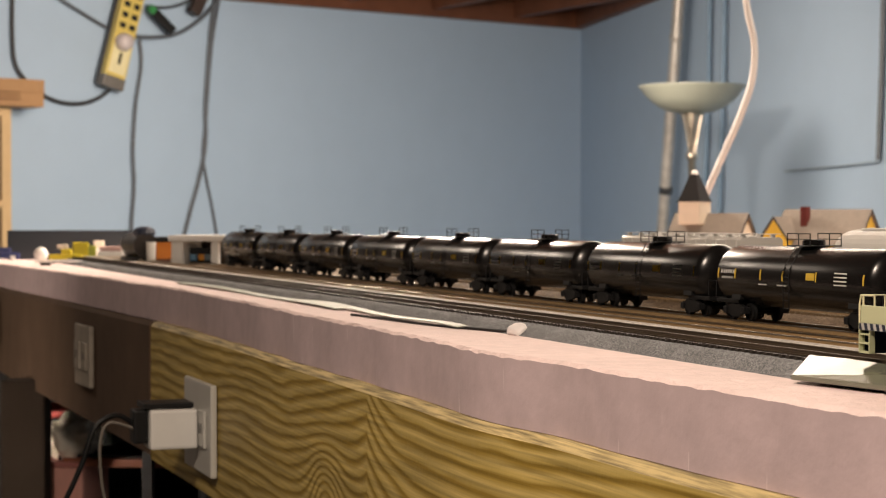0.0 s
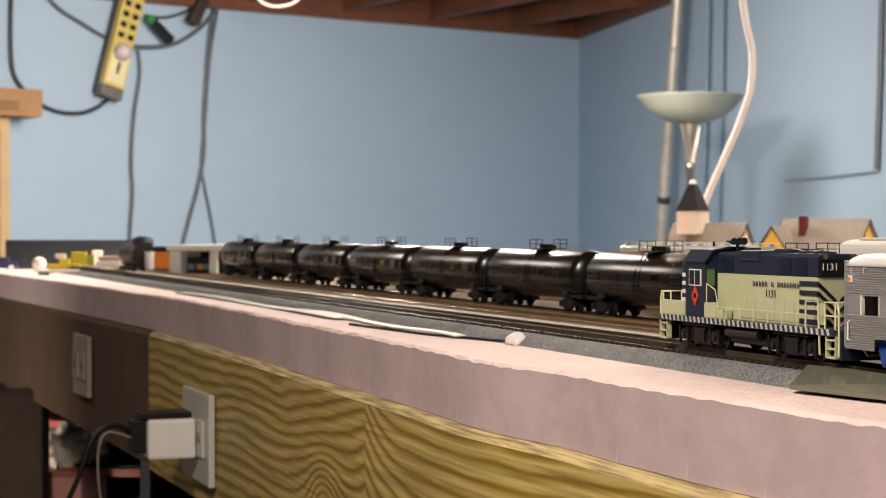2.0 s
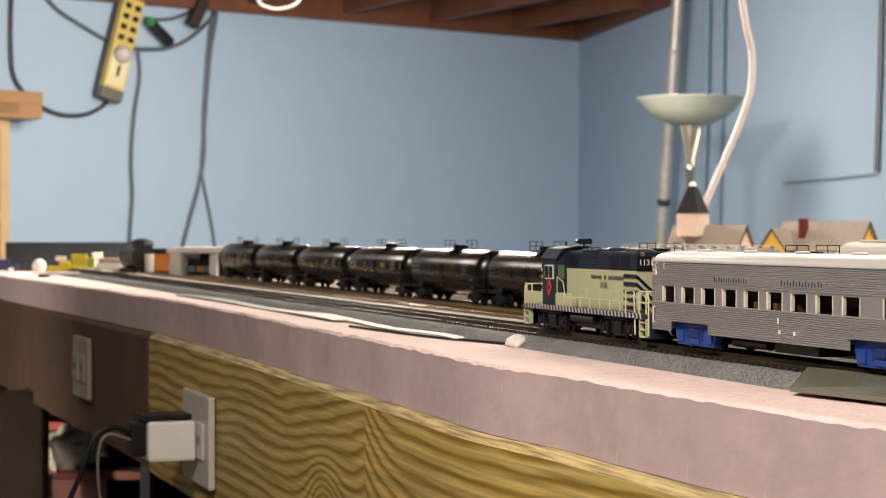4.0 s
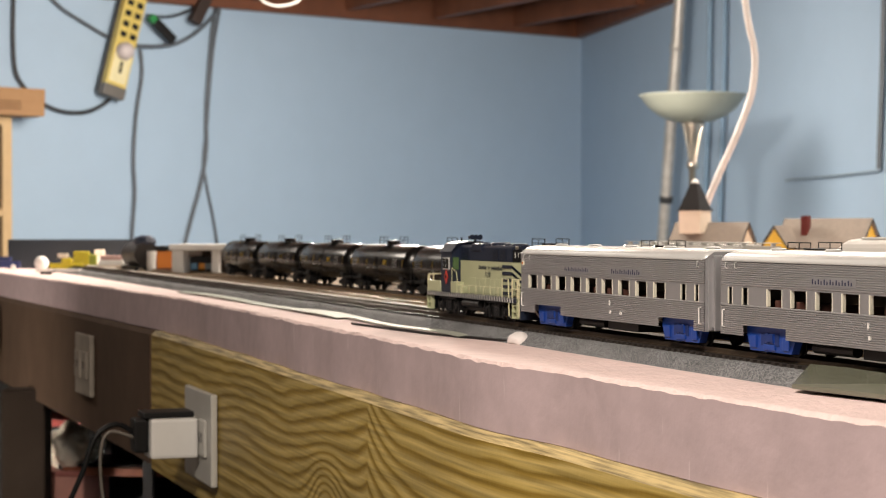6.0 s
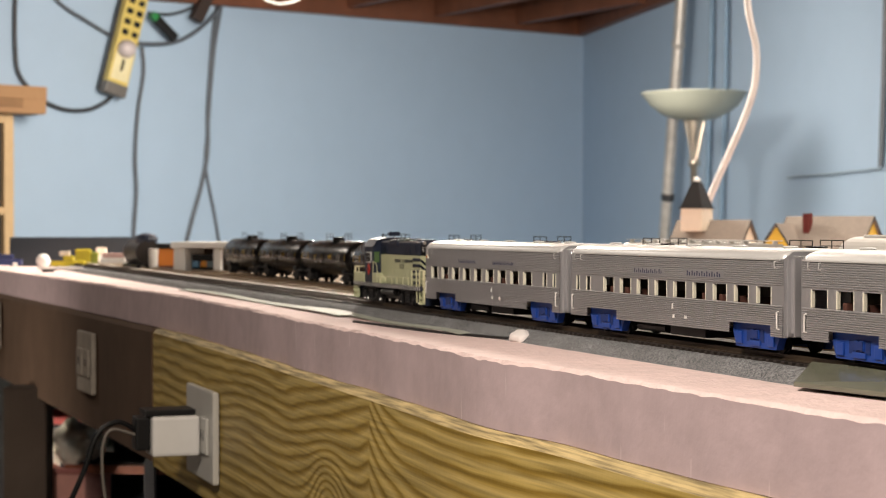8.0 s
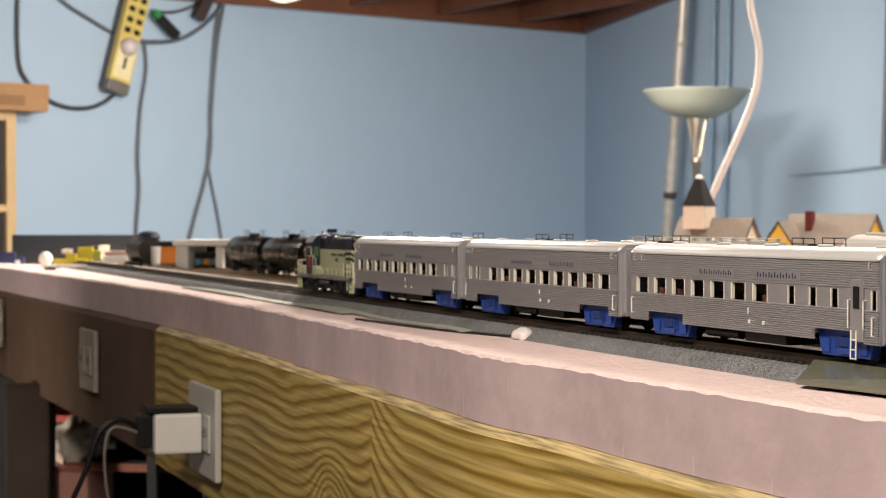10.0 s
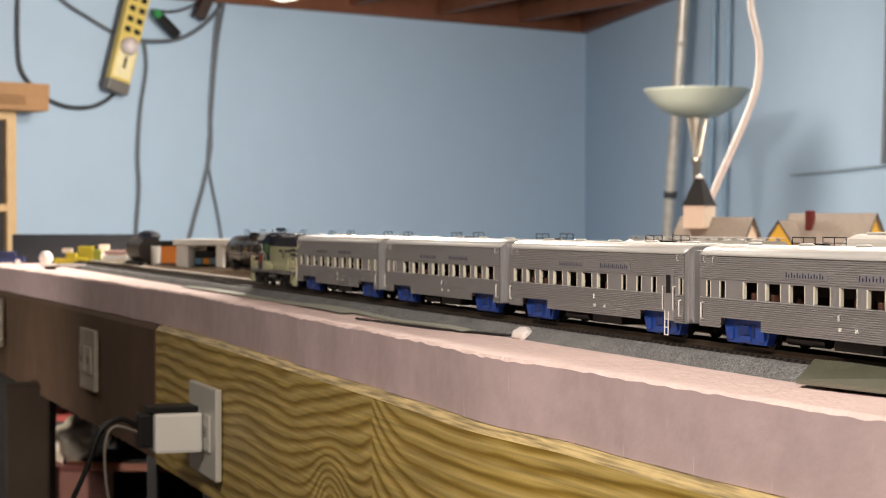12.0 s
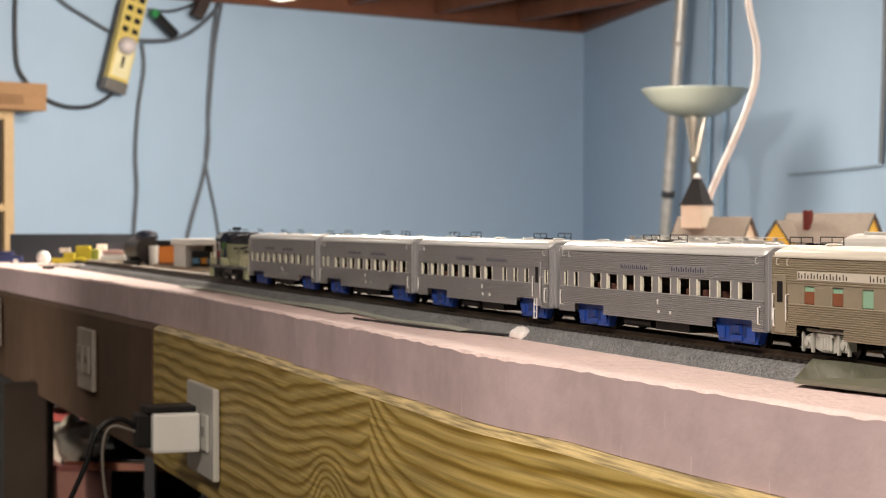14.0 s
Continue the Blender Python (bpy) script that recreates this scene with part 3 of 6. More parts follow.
def flutes(z0, z1, n, y, depth=0.00045):
    """A rippled profile between two heights: (y, z) pairs."""
    out = []
    step = (z1 - z0) / n
    for i in range(n):
        z = z0 + i * step
        out += [(y, z), (y + depth, z + step * 0.25), (y + depth, z + step * 0.65), (y, z + step * 0.9)]
    return out + [(y, z1)]


def run_profile(bm, prof, x0, x1):
    """Runs an open (y, z) profile along x on both sides."""
    for sgn in (1, -1):
        a = [bm.verts.new((x0, sgn * y, z)) for y, z in prof]
        b = [bm.verts.new((x1, sgn * y, z)) for y, z in prof]
        for i in range(len(prof) - 1):
            q = (a[i], b[i], b[i + 1], a[i + 1])
            bm.faces.new(q if sgn < 0 else q[::-1])


def coach(windows, narrow, door, signs, length, body_mat, roof_mat, frame_mat, truck_mat, label, sign_mat, ladder=None, pane_mats=None, truck_label="", strip_mat=None):
    """A streamlined passenger car; distances are measured back from its leading end."""
    car = thing("passenger_car", label, "model train", group="passenger train")
    L, W = length, 0.0172
    x = lambda s: L / 2 - s
    SK, W0, W1, EAVE = 0.0080, 0.0222, 0.0300, 0.0425
    half_t = 0.019
    t1, t2 = 0.0405, L - 0.0300
    cuts = [(0.0, t1 - half_t, SK), (t1 - half_t, t1 + half_t, 0.0128), (t1 + half_t, t2 - half_t, SK), (t2 - half_t, t2 + half_t, 0.0128), (t2 + half_t, L, SK)]
    bm = bmesh.new()
    full = flutes(SK, W0, 15, W, 0.00048)
    for a, b, low in cuts:
        prof = [(y, z) for y, z in full if z >= low - 1e-6]
        prof = [(W - 0.0012, prof[0][1])] + prof
        run_profile(bm, prof, x(b), x(a))
    run_profile(bm, [(W, W1), (W, W1 + 0.0008)] + flutes(W1 + 0.0008, EAVE, 12, W, 0.0004), x(L), x(0))
    # pillars between the openings
    opens = sorted([(s - w / 2, s + w / 2) for s, w in list(windows) + list(narrow)])
    edges = [0.0] + [v for o in opens for v in o] + [L]
    for a, b in zip(edges[::2], edges[1::2]):
        for sgn in (1, -1):
            box(bm, x(b), x(a), min(sgn * W, sgn * (W - 0.0012)), max(sgn * W, sgn * (W - 0.0012)), W0, W1)
    # ends
    for e, sgn in ((0.0, 1), (L, -1)):
        prism(bm, [(-W, SK), (W, SK), (W, EAVE), (W * 0.72, 0.0458), (-W * 0.72, 0.0458), (-W, EAVE)], x(e) - 0.0005, x(e) + 0.0005, "x")
    # floor and seats inside
    box(bm, x(L), x(0), -W + 0.0013, W - 0.0013, SK + 0.0050, SK + 0.0062)
    body = part("body", bm, body_mat, car)
    bm = bmesh.new()
    n = 14
    arc = []
    for i in range(n + 1):
        a = math.pi * i / n
        arc.append((math.copysign(abs(math.cos(a)) ** 0.62, math.cos(a)) * (W + 0.0003), EAVE + 0.0046 * math.sin(a) ** 0.75))
    rows = []
    for s, k, dz in ((-0.0002, 0.90, -0.0016), (0.0015, 0.97, -0.0004), (0.004, 1, 0), (L - 0.004, 1, 0), (L - 0.0015, 0.97, -0.0004), (L + 0.0002, 0.90, -0.0016)):
        rows.append([bm.verts.new((x(s), y * k, max(EAVE - 0.0001, z + dz))) for y, z in arc])
    for a, b in zip(rows, rows[1:]):
        for i in range(n):
            bm.faces.new((a[i], a[i + 1], b[i + 1], b[i]))
    bm.faces.new(rows[0][::-1])
    bm.faces.new(rows[-1])
    bmesh.ops.recalc_face_normals(bm, faces=bm.faces)
    roof = part("roof", bm, roof_mat, car, smooth=True)
    for s in [0.03 + 0.0465 * i for i in range(int((L - 0.04) / 0.0465) + 1)]:
        bm = bmesh.new()
        lathe(bm, [(0.0028, 0), (0.0036, 0.0008), (0.0036, 0.0011), (0.0028, 0.0015), (0.001, 0.0016)], 12, (x(s), 0.0042, 0.0466))
        part("roof_vent", bm, roof_mat, roof)
    # window frames, with deep ivory reveals
    first = {}
    for s, w in list(windows) + list(narrow):
        key = round(w, 4)
        if key not in first:
            bm = bmesh.new()
            y0, y1 = W - (0.0016 if w > 0.01 else 0.0006), W + 0.0003
            box(bm, w / 2 - (0.0010 if w > 0.01 else 0.0006), w / 2, y0, W + 0.0002, W0, W1, 0.0002)
            box(bm, -w / 2, -w / 2 + 0.0003, W - 0.0003, W + 0.0002, W0, W1)
            first[key] = o = part("window_frame", bm, frame_mat, car)
            o.matrix_basis = Matrix.Translation((x(s), 0, 0))
        else:
            again(first[key], car, Matrix.Translation((x(s), 0, 0)))
    for i, (s, w) in enumerate(list(windows) + list(narrow)):
        if pane_mats:
            pn = part("pane", boxes((x(s) - w / 2 + 0.0004, x(s) + w / 2 - 0.0004, W - 0.0010, W - 0.0006, W0 + 0.0002, W1 - 0.0002)), pane_mats[2], car)
            if i % 3 < 2:
                part("blind", boxes((x(s) - w / 2 + 0.0005, x(s) + w / 2 - 0.0005, W - 0.0006, W - 0.0004, W0 + 0.0002, W0 + 0.0054)), pane_mats[0], pn)
    # seats, seen through the openings
    sb = bmesh.new()
    for i in range(int(L / 0.0175) - 2):
        for y in (-0.0095, 0.0095):
            box(sb, x(0.028 + 0.0175 * i) - 0.0015, x(0.028 + 0.0175 * i) + 0.0015, y - 0.0045, y + 0.0045, SK + 0.0062, 0.0250, 0.0006)
    tagged(part("seating", sb, SEAT_RED, car), kind="stuff")
    # Added dark sheet: blocks light from the far openings so windows look dark.
    part("window_blocker", boxes((x(L - 0.004), x(0.004), -0.0050, -0.0040, SK + 0.0045, 0.0420)), INNER, car)
    # doors
    for s in door:
        d = part("door", boxes((x(s) - 0.0045, x(s) + 0.0045, W + 0.0003, W + 0.0010, SK + 0.001, 0.0345), bevel=0.0002), body_mat, car)
        part("door_window", boxes((x(s) - 0.0022, x(s) + 0.0022, W + 0.0010, W + 0.0013, 0.0225, 0.0315)), BLACK, d)
        for g in (-0.0058, 0.0058):
            bm = bmesh.new()
            tube(bm, [(x(s) + g, W, 0.014), (x(s) + g, W + 0.0015, 0.0143), (x(s) + g, W + 0.0015, 0.0258), (x(s) + g, W, 0.026)], 0.00033, 6)
            part("grab_iron", bm, WHITE, car)
    if ladder is not None:
        bm = bmesh.new()
        for g in (-0.002, 0.002):
            tube(bm, [(x(ladder) + g, W + 0.001, 0.0135), (x(ladder) + g, W + 0.0012, 0.0015)], 0.00035, 6)
        for z in (0.0018, 0.0055, 0.0095):
            tube(bm, [(x(ladder) - 0.002, W + 0.0011, z), (x(ladder) + 0.002, W + 0.0011, z)], 0.0003, 6)
        part("ladder", bm, WHITE, car)
    for s in (0.0035, L - 0.0035):
        bm = bmesh.new()
        tube(bm, [(x(s), W, 0.0115), (x(s), W + 0.0014, 0.0118), (x(s), W + 0.0014, 0.0192), (x(s), W, 0.0195)], 0.0004, 6)
        part("grab_iron", bm, WHITE, car)
    # drip rails under the roof edge and grab irons at the roof corners
    for sgn in (1, -1):
        a, b = sorted((sgn * (W + 0.0002), sgn * (W + 0.0008)))
        part("drip_rail", boxes((x(L - 0.002), x(0.002), a, b, EAVE - 0.0006, EAVE + 0.0001)), roof_mat, roof)
    for s in (0.006, 0.015, L - 0.006):
        bm = bmesh.new()
        tube(bm, [(x(s), W + 0.0002, 0.0385), (x(s), W + 0.0013, 0.0388), (x(s), W + 0.0013, 0.0412), (x(s), W + 0.0002, 0.0415)], 0.00028, 6)
        part("grab_iron", bm, roof_mat, car)
    # diaphragms and end ribs
    for e, sgn in ((0.0, 1), (L, -1)):
        bm = bmesh.new()
        deep = 0.0056 if L < 0.25 else 0.0024
        for y in (-0.0128, 0.0128):
            for q0, q1, w in ((0.0, 0.0012, 0.0030), (deep - 0.0012, deep, 0.0020)):
                a, b = sorted((x(e) + sgn * q0, x(e) + sgn * q1))
                box(bm, a, b, y - w, y + w, 0.0085, 0.0440, 0.0003)
            a, b = sorted((x(e) + sgn * 0.0012, x(e) + sgn * (deep - 0.0012)))
            box(bm, a, b, y - 0.0010, y + 0.0010, 0.0100, 0.0425)
        part("end_rib", bm, body_mat, car)
        a, b = sorted((x(e), x(e) + sgn * (0.0078 if L < 0.25 else 0.0034)))
        part("diaphragm", boxes((a, b, -0.0065, 0.0065, 0.0095, 0.0385), bevel=0.0006), BLACK, car)
        coupler(car, x(e), sgn)
    # under the floor
    part("equipment_box", boxes((x(L * 0.66), x(L * 0.50), -0.010, 0.0142, 0.0034, 0.0080), bevel=0.0004), BLACK, car)
    bm = bmesh.new()
    tube(bm, [(x(L * 0.44), 0.008, 0.0055), (x(L * 0.30), 0.008, 0.0055)], 0.0026, 10)
    part("air_tank", bm, BLACK, car)
    # small white tags on the side
    for s, z, w, hh in ((L * 0.54, 0.0176, 0.0008, 0.0026), (L * 0.545, 0.0128, 0.0017, 0.0017), (L * 0.60, 0.0128, 0.0017, 0.0017)):
        part("tag", boxes((x(s) - w / 2, x(s) + w / 2, W + 0.0004, W + 0.0009, z - hh / 2, z + hh / 2)), WHITE, body)
    for s0, pattern, size in signs:
        s1 = s0 + (len(pattern)) * size * 0.98
        plate = part("name_strip", boxes((x(s1 + 0.001), x(s0 - 0.001), W + 0.0003, W + 0.00055, 0.0326, 0.0362)), strip_mat or body_mat, body)
        letters("lettering", pattern, x(s0), W + 0.00055, 0.0344, size, sign_mat, plate, "row of small letter-sized bars", 0.23)
    truck(car, x(t1), 0.029, 0.0052, truck_mat, "slab" if truck_mat is BLUE_PLASTIC else "cast", truck_label)
    truck(car, x(t2), 0.029, 0.0052, truck_mat, "slab" if truck_mat is BLUE_PLASTIC else "cast", truck_label)
    return car


SIGN_BLUE = mat("dark_blue_lettering", (0.022, 0.028, 0.085), 0.5)
CASTING = mat("pale_grey_casting", (0.46, 0.46, 0.42), 0.4, 0.2, var=0.3, scale=160)
CHAMPAGNE_ROOF = mat("champagne_roof_paint", (0.62, 0.57, 0.49), 0.4, 0.2, var=0.06, scale=60)
SEAT_RED = mat("dark_red_seats", (0.09, 0.035, 0.025), 0.6)
INNER = mat("dark_tan_interior", (0.10, 0.075, 0.045), 0.6, var=0.4, scale=120)
PITCH_CAR, PITCH_LOCO, LCAR = 0.249, 0.167, 0.2325


def passenger_cars():
    nine = [(0.0490 + 0.02075 * i, 0.0138) for i in range(9)]
    nar = [(0.0225, 0.0060), (0.0085, 0.0046)]
    flip = [(LCAR - s, w) for s, w in nine], [(LCAR - s, w) for s, w in nar]
    sign = [(0.082, "#######", 0.0048), (0.141, "#######", 0.0052)]
    sign1 = [(0.066, "#######", 0.0048), (0.128, "#######", 0.0052)]
    blue = "bright blue plastic truck"
    base = (LCAR, SILVER, SILVER_ROOF, IVORY, BLUE_PLASTIC)
    c1 = coach(flip[0], flip[1], [], sign1, *base, "silver fluted passenger coach behind the locomotive with blue trucks", SIGN_BLUE, truck_label=blue)
    lamp_body = part("marker_lamp", boxes((LCAR / 2 - 0.0052, LCAR / 2 - 0.0022, 0.0172, 0.0180, 0.0352, 0.0380), bevel=0.0003), IVORY, c1)
    part("marker_lens", boxes((LCAR / 2 - 0.0044, LCAR / 2 - 0.0030, 0.0180, 0.0183, 0.0359, 0.0373), bevel=0.0001), mat("amber_lens", (0.55, 0.16, 0.02), 0.3), lamp_body)
    c2 = coach(nine, nar, [], sign, *base, "silver fluted passenger coach with nine windows and blue trucks", SIGN_BLUE, truck_label=blue)
    wide = [(0.0134 + 0.0203 * i, 0.0138) for i in range(7)]
    c3 = coach(wide, [(0.163, 0.0062), (0.181, 0.0062), (0.1985, 0.0062), (0.2285, 0.0046)], [0.2170], [(0.078, "#######", 0.0048), (0.134, "#######", 0.0052)], *base,
               "silver fluted coach with side door, step ladder and blue trucks", SIGN_BLUE, ladder=0.2150, truck_label=blue)
    c4 = coach(nine, nar, [], sign, *base, "silver fluted passenger coach with blue trucks before the tan car", SIGN_BLUE, truck_label=blue)
    green = mat("green_window_shade", (0.22, 0.38, 0.27), 0.4)
    brown = mat("brown_window_shade", (0.20, 0.07, 0.035), 0.4)
    c5 = coach([(0.0315 + 0.0228 * i, 0.0098) for i in range(10)], [], [0.0085], [(0.0235, "########   #######", 0.0052)], 0.258, CHAMPAGNE, CHAMPAGNE_ROOF, CHAMPAGNE, CASTING,
               "champagne fluted sleeping car with pale trucks", mat("dark_brown_lettering", (0.06, 0.05, 0.04), 0.5), pane_mats=[brown, brown, green], truck_label="pale grey cast truck", strip_mat=CHAMPAGNE_ROOF)
    for i, c in enumerate((c1, c2, c3, c4)):
        MOVING.append((c, PITCH_LOCO + PITCH_CAR * i + PITCH_CAR / 2))
    MOVING.append((c5, PITCH_LOCO + PITCH_CAR * 4 - 0.0014 + 0.129))


passenger_cars()


def locomotive():
    """A road switcher: cab near the leading end, long hood behind, walkways and rails all round."""
    loco = thing("locomotive", "sage green and navy diesel locomotive with striped sill", "model train", group="passenger train")
    L = 0.168
    x = lambda s: L / 2 - s
    W = 0.0172
    part("frame", boxes((x(0.166), x(0.003), -W, W, 0.0122, 0.0150), bevel=0.0003), NAVY, loco)
    # hazard-striped sill: slanted pale strips on navy
    bm = bmesh.new()
    for i in range(37):
        a = x(0.005 + 0.0043 * i)
        v = [bm.verts.new(p) for p in ((a, W + 0.0002, 0.0151), (a - 0.0021, W + 0.0002, 0.0151), (a - 0.0029, W + 0.0002, 0.0124), (a - 0.0008, W + 0.0002, 0.0124))]
        bm.faces.new(v)
    bmesh.ops.solidify(bm, geom=bm.faces[:], thickness=-0.0002)
    part("sill_stripes", bm, WHITE, loco, "white slanted stripes")
    # hoods
    H0, HW = 0.0150, 0.0098
    hood = bmesh.new()
    prism(hood, [(-HW, H0), (HW, H0), (HW, 0.0362), (-HW, 0.0362)], x(0.1408), x(0.050), "x")
    lh = part("long_hood", hood, SAGE, loco)
    cap = bmesh.new()
    prism(cap, [(-HW - 0.0001, 0.0362), (HW + 0.0001, 0.0362), (HW + 0.0001, 0.0448), (HW - 0.0012, 0.0462), (-HW + 0.0012, 0.0462), (-HW - 0.0001, 0.0448)], x(0.1410), x(0.050), "x")
    part("hood_top", cap, NAVY, loco)
    # louvre doors on the hood
    for i in range(9):
        a = 0.070 + 0.0086 * i
        d = part("hood_door", boxes((x(a + 0.0081), x(a), HW, HW + 0.0003, H0 + 0.001, 0.0252), bevel=0.0001), SAGE, lh)
        part("latch", boxes((x(a + 0.0013), x(a + 0.0006), HW + 0.0003, HW + 0.0006, 0.0195, 0.0208)), SAGE, d)
    for a, b in ((0.0535, 0.066), (0.108, 0.119), (0.1215, 0.132)):
        bm = bmesh.new()
        for k in range(7):
            box(bm, x(b), x(a), HW, HW + 0.0005, 0.0372 + 0.0010 * k, 0.0378 + 0.0010 * k)
        part("grille", bm, NAVY, loco)
    # rear stripes: pairs of navy bars along the hood and down over the end
    for k in range(5):
        z = 0.0334 - 0.0041 * k
        part("stripe", boxes((x(0.1412), x(0.1262), HW + 0.0001, HW + 0.0006, z - 0.0010, z + 0.0010)), NAVY, lh)
        bm = bmesh.new()
        e = x(0.1408)
        for sgn in (1, -1):
            v = [bm.verts.new((e - 0.0004, sgn * y, q)) for y, q in ((HW, z + 0.0010), (HW, z - 0.0010), (0.0008, z - 0.0088), (0.0008, z - 0.0068))]
            if v[2].co.z > H0 - 0.004:
                bm.faces.new(v)
        if bm.faces:
            bmesh.ops.solidify(bm, geom=bm.faces[:], thickness=0.0003)
            part("chevron", bm, NAVY, lh)
    # cab
    cab = bmesh.new()
    C0, C1, CW = 0.027, 0.050, 0.0158
    prism(cab, [(-CW, H0), (CW, H0), (CW, 0.0412), (0.0120, 0.0464), (0.004, 0.0478), (-0.004, 0.0478), (-0.0120, 0.0464), (-CW, 0.0412)], x(0.0485), x(0.0285), "x")
    c = part("cab", cab, NAVY, loco)
    rf = bmesh.new()
    prism(rf, [(-CW - 0.0006, 0.0409), (-CW - 0.0006, 0.0416), (-0.0122, 0.0471), (-0.004, 0.0486), (0.004, 0.0486), (0.0122, 0.0471), (CW + 0.0006, 0.0416), (CW + 0.0006, 0.0409), (0.0118, 0.0462), (0.004, 0.0476), (-0.004, 0.0476), (-0.0118, 0.0462)], x(0.0497), x(0.0270), "x")
    part("cab_roof", rf, NAVY, c)
    wf = part("cab_window", boxes((x(0.0450), x(0.0330), CW, CW + 0.0005, 0.0298, 0.0378)), WHITE, c, "cab side window in white frame")
    for a in (0.0337, 0.0394):
        part("pane", boxes((x(a + 0.0049), x(a), CW + 0.0005, CW + 0.0007, 0.0304, 0.0372)), mat("dark_cab_glass", (0.02, 0.025, 0.028), 0.08, spec=0.8), wf)
    part("rear_window", boxes((x(0.0490), x(0.0484), 0.0108, 0.0148, 0.0300, 0.0380)), mat("green_cab_glass", (0.08, 0.14, 0.06), 0.1), c)
    dm = bmesh.new()
    prism(dm, [(x(0.0390) + 0.0034, 0.0250), (x(0.0390), 0.0297), (x(0.0390) - 0.0034, 0.0250), (x(0.0390), 0.0203)], CW + 0.0001, CW + 0.0005, "y")
    em = part("emblem", dm, RED, c, "red diamond emblem")
    part("emblem_centre", boxes((x(0.0390) - 0.0013, x(0.0390) + 0.0013, CW + 0.0005, CW + 0.0006, 0.0240, 0.0262)), BLACK, em)
    # side panels at cab foot and battery boxes
    part("cab_step_panel", boxes((x(0.0285), x(0.0035), 0.0150, 0.0166, H0, 0.0222), bevel=0.0002), SAGE, loco)
    part("battery_box", boxes((x(0.060), x(0.0487), 0.0112, 0.0164, H0, 0.0222), bevel=0.0003), SAGE, loco)
    part("step_box", boxes((x(0.066), x(0.0602), 0.0108, 0.0160, H0, 0.0195), bevel=0.0003), SAGE, loco)
    sh = bmesh.new()
    prism(sh, [(-HW, H0), (HW, H0), (HW, 0.040), (HW - 0.0015, 0.0428), (-HW + 0.0015, 0.0428), (-HW, 0.040)], x(0.0284), x(0.0135), "x")
    s_h = part("short_hood", sh, NAVY, loco)
    for k in range(4):
        z = 0.0345 - 0.0040 * k
        part("stripe", boxes((x(0.0283), x(0.0140), HW, HW + 0.0005, z - 0.0009, z + 0.0009)), WHITE, s_h)
    head = mat("headlight_glow", (1, 0.95, 0.8))
    head.node_tree.nodes["Principled BSDF"].inputs["Emission Color"].default_value = (1, 0.93, 0.75, 1)
    head.node_tree.nodes["Principled BSDF"].inputs["Emission Strength"].default_value = 6.0
    for y in (-0.0016, 0.0016):
        bm = bmesh.new()
        tube(bm, [(x(0.0134), y, 0.0395), (x(0.0128), y, 0.0395)], 0.0012, 12)
        part("headlight", bm, head, s_h, "lit headlight")
    # roof gear
    bm = bmesh.new()
    for y in (-0.0026, 0.0002, 0.003):
        tube(bm, [(x(0.0470), y, 0.0512), (x(0.0535), y, 0.0512)], [0.0007, 0.0018], 10)
    tube(bm, [(x(0.0515), 0, 0.0460), (x(0.0515), 0, 0.051)], 0.0008, 6)
    part("horn", bm, NAVY, loco)
    bm = bmesh.new()
    tube(bm, [(x(0.033), 0.003, 0.0480), (x(0.033), 0.003, 0.0510)], 0.0006, 8)
    part("antenna", bm, BLACK, loco)
    for s, r, hh in ((0.098, 0.0062, 0.0020), (0.118, 0.0052, 0.0014), (0.130, 0.0052, 0.0014)):
        bm = bmesh.new()
        lathe(bm, [(r, 0), (r, hh * 0.7), (r * 0.85, hh), (0.001, hh)], 16, (x(s), 0, 0.0461))
        part("roof_fan", bm, NAVY, loco)
    part("roof_blister", boxes((x(0.091), x(0.073), -0.0108, 0.0108, 0.0425, 0.0472), bevel=0.0006), NAVY, loco)
    part("exhaust_stack", boxes((x(0.069), x(0.064), -0.003, 0.003, 0.0461, 0.0482), bevel=0.0004), NAVY, loco)
    # number board on the trailing end
    nb = part("number_board", boxes((x(0.1418), x(0.1410), -0.0094, 0.0094, 0.0368, 0.0440), bevel=0.0002), BLACK, loco)
    words("number", "1131", 0.0043, WHITE, nb, Matrix.Translation((x(0.1421), 0.0048, 0.0405)) @ REAR)
    for y in (-0.0017, 0.0017):
        bm = bmesh.new()
        tube(bm, [(x(0.1405), y * 4, 0.0450), (x(0.1424), y * 4, 0.0450)], 0.0011, 12)
        part("rear_light", bm, STEEL, loco)
    letters("lettering", "##### # #######", x(0.0848), HW + 0.0004, 0.0322, 0.00285, NAVY, lh, "row of small navy letter-sized bars", 0.44)
    words("side_number", "1131", 0.0050, NAVY, lh, at_side(x(0.1010), HW + 0.0005, 0.0278))
    # pilots, steps
    for e, sgn in ((0.0015, 1), (0.1665, -1)):
        a, b = sorted((x(e), x(e) + sgn * 0.0015))
        part("pilot", boxes((a, b, -0.0150, 0.0150, 0.0022, 0.0150), bevel=0.0003), NAVY, loco)
        for y in (-0.0165, 0.0140):
            bm = bmesh.new()
            q = x(e) - sgn * 0.0045
            c0, c1 = sorted((q - 0.004, q + 0.004))
            for z in (0.0028, 0.0065, 0.0102):
                box(bm, c0, c1, y, y + 0.0026, z, z + 0.0007)
            box(bm, c0, c0 + 0.0006, y, y + 0.0026, 0.0028, 0.0150)
            box(bm, c1 - 0.0006, c1, y, y + 0.0026, 0.0028, 0.0150)
            part("steps", bm, SAGE, loco)
        coupler(loco, x(e) + sgn * 0.001, sgn)
        bm = bmesh.new()
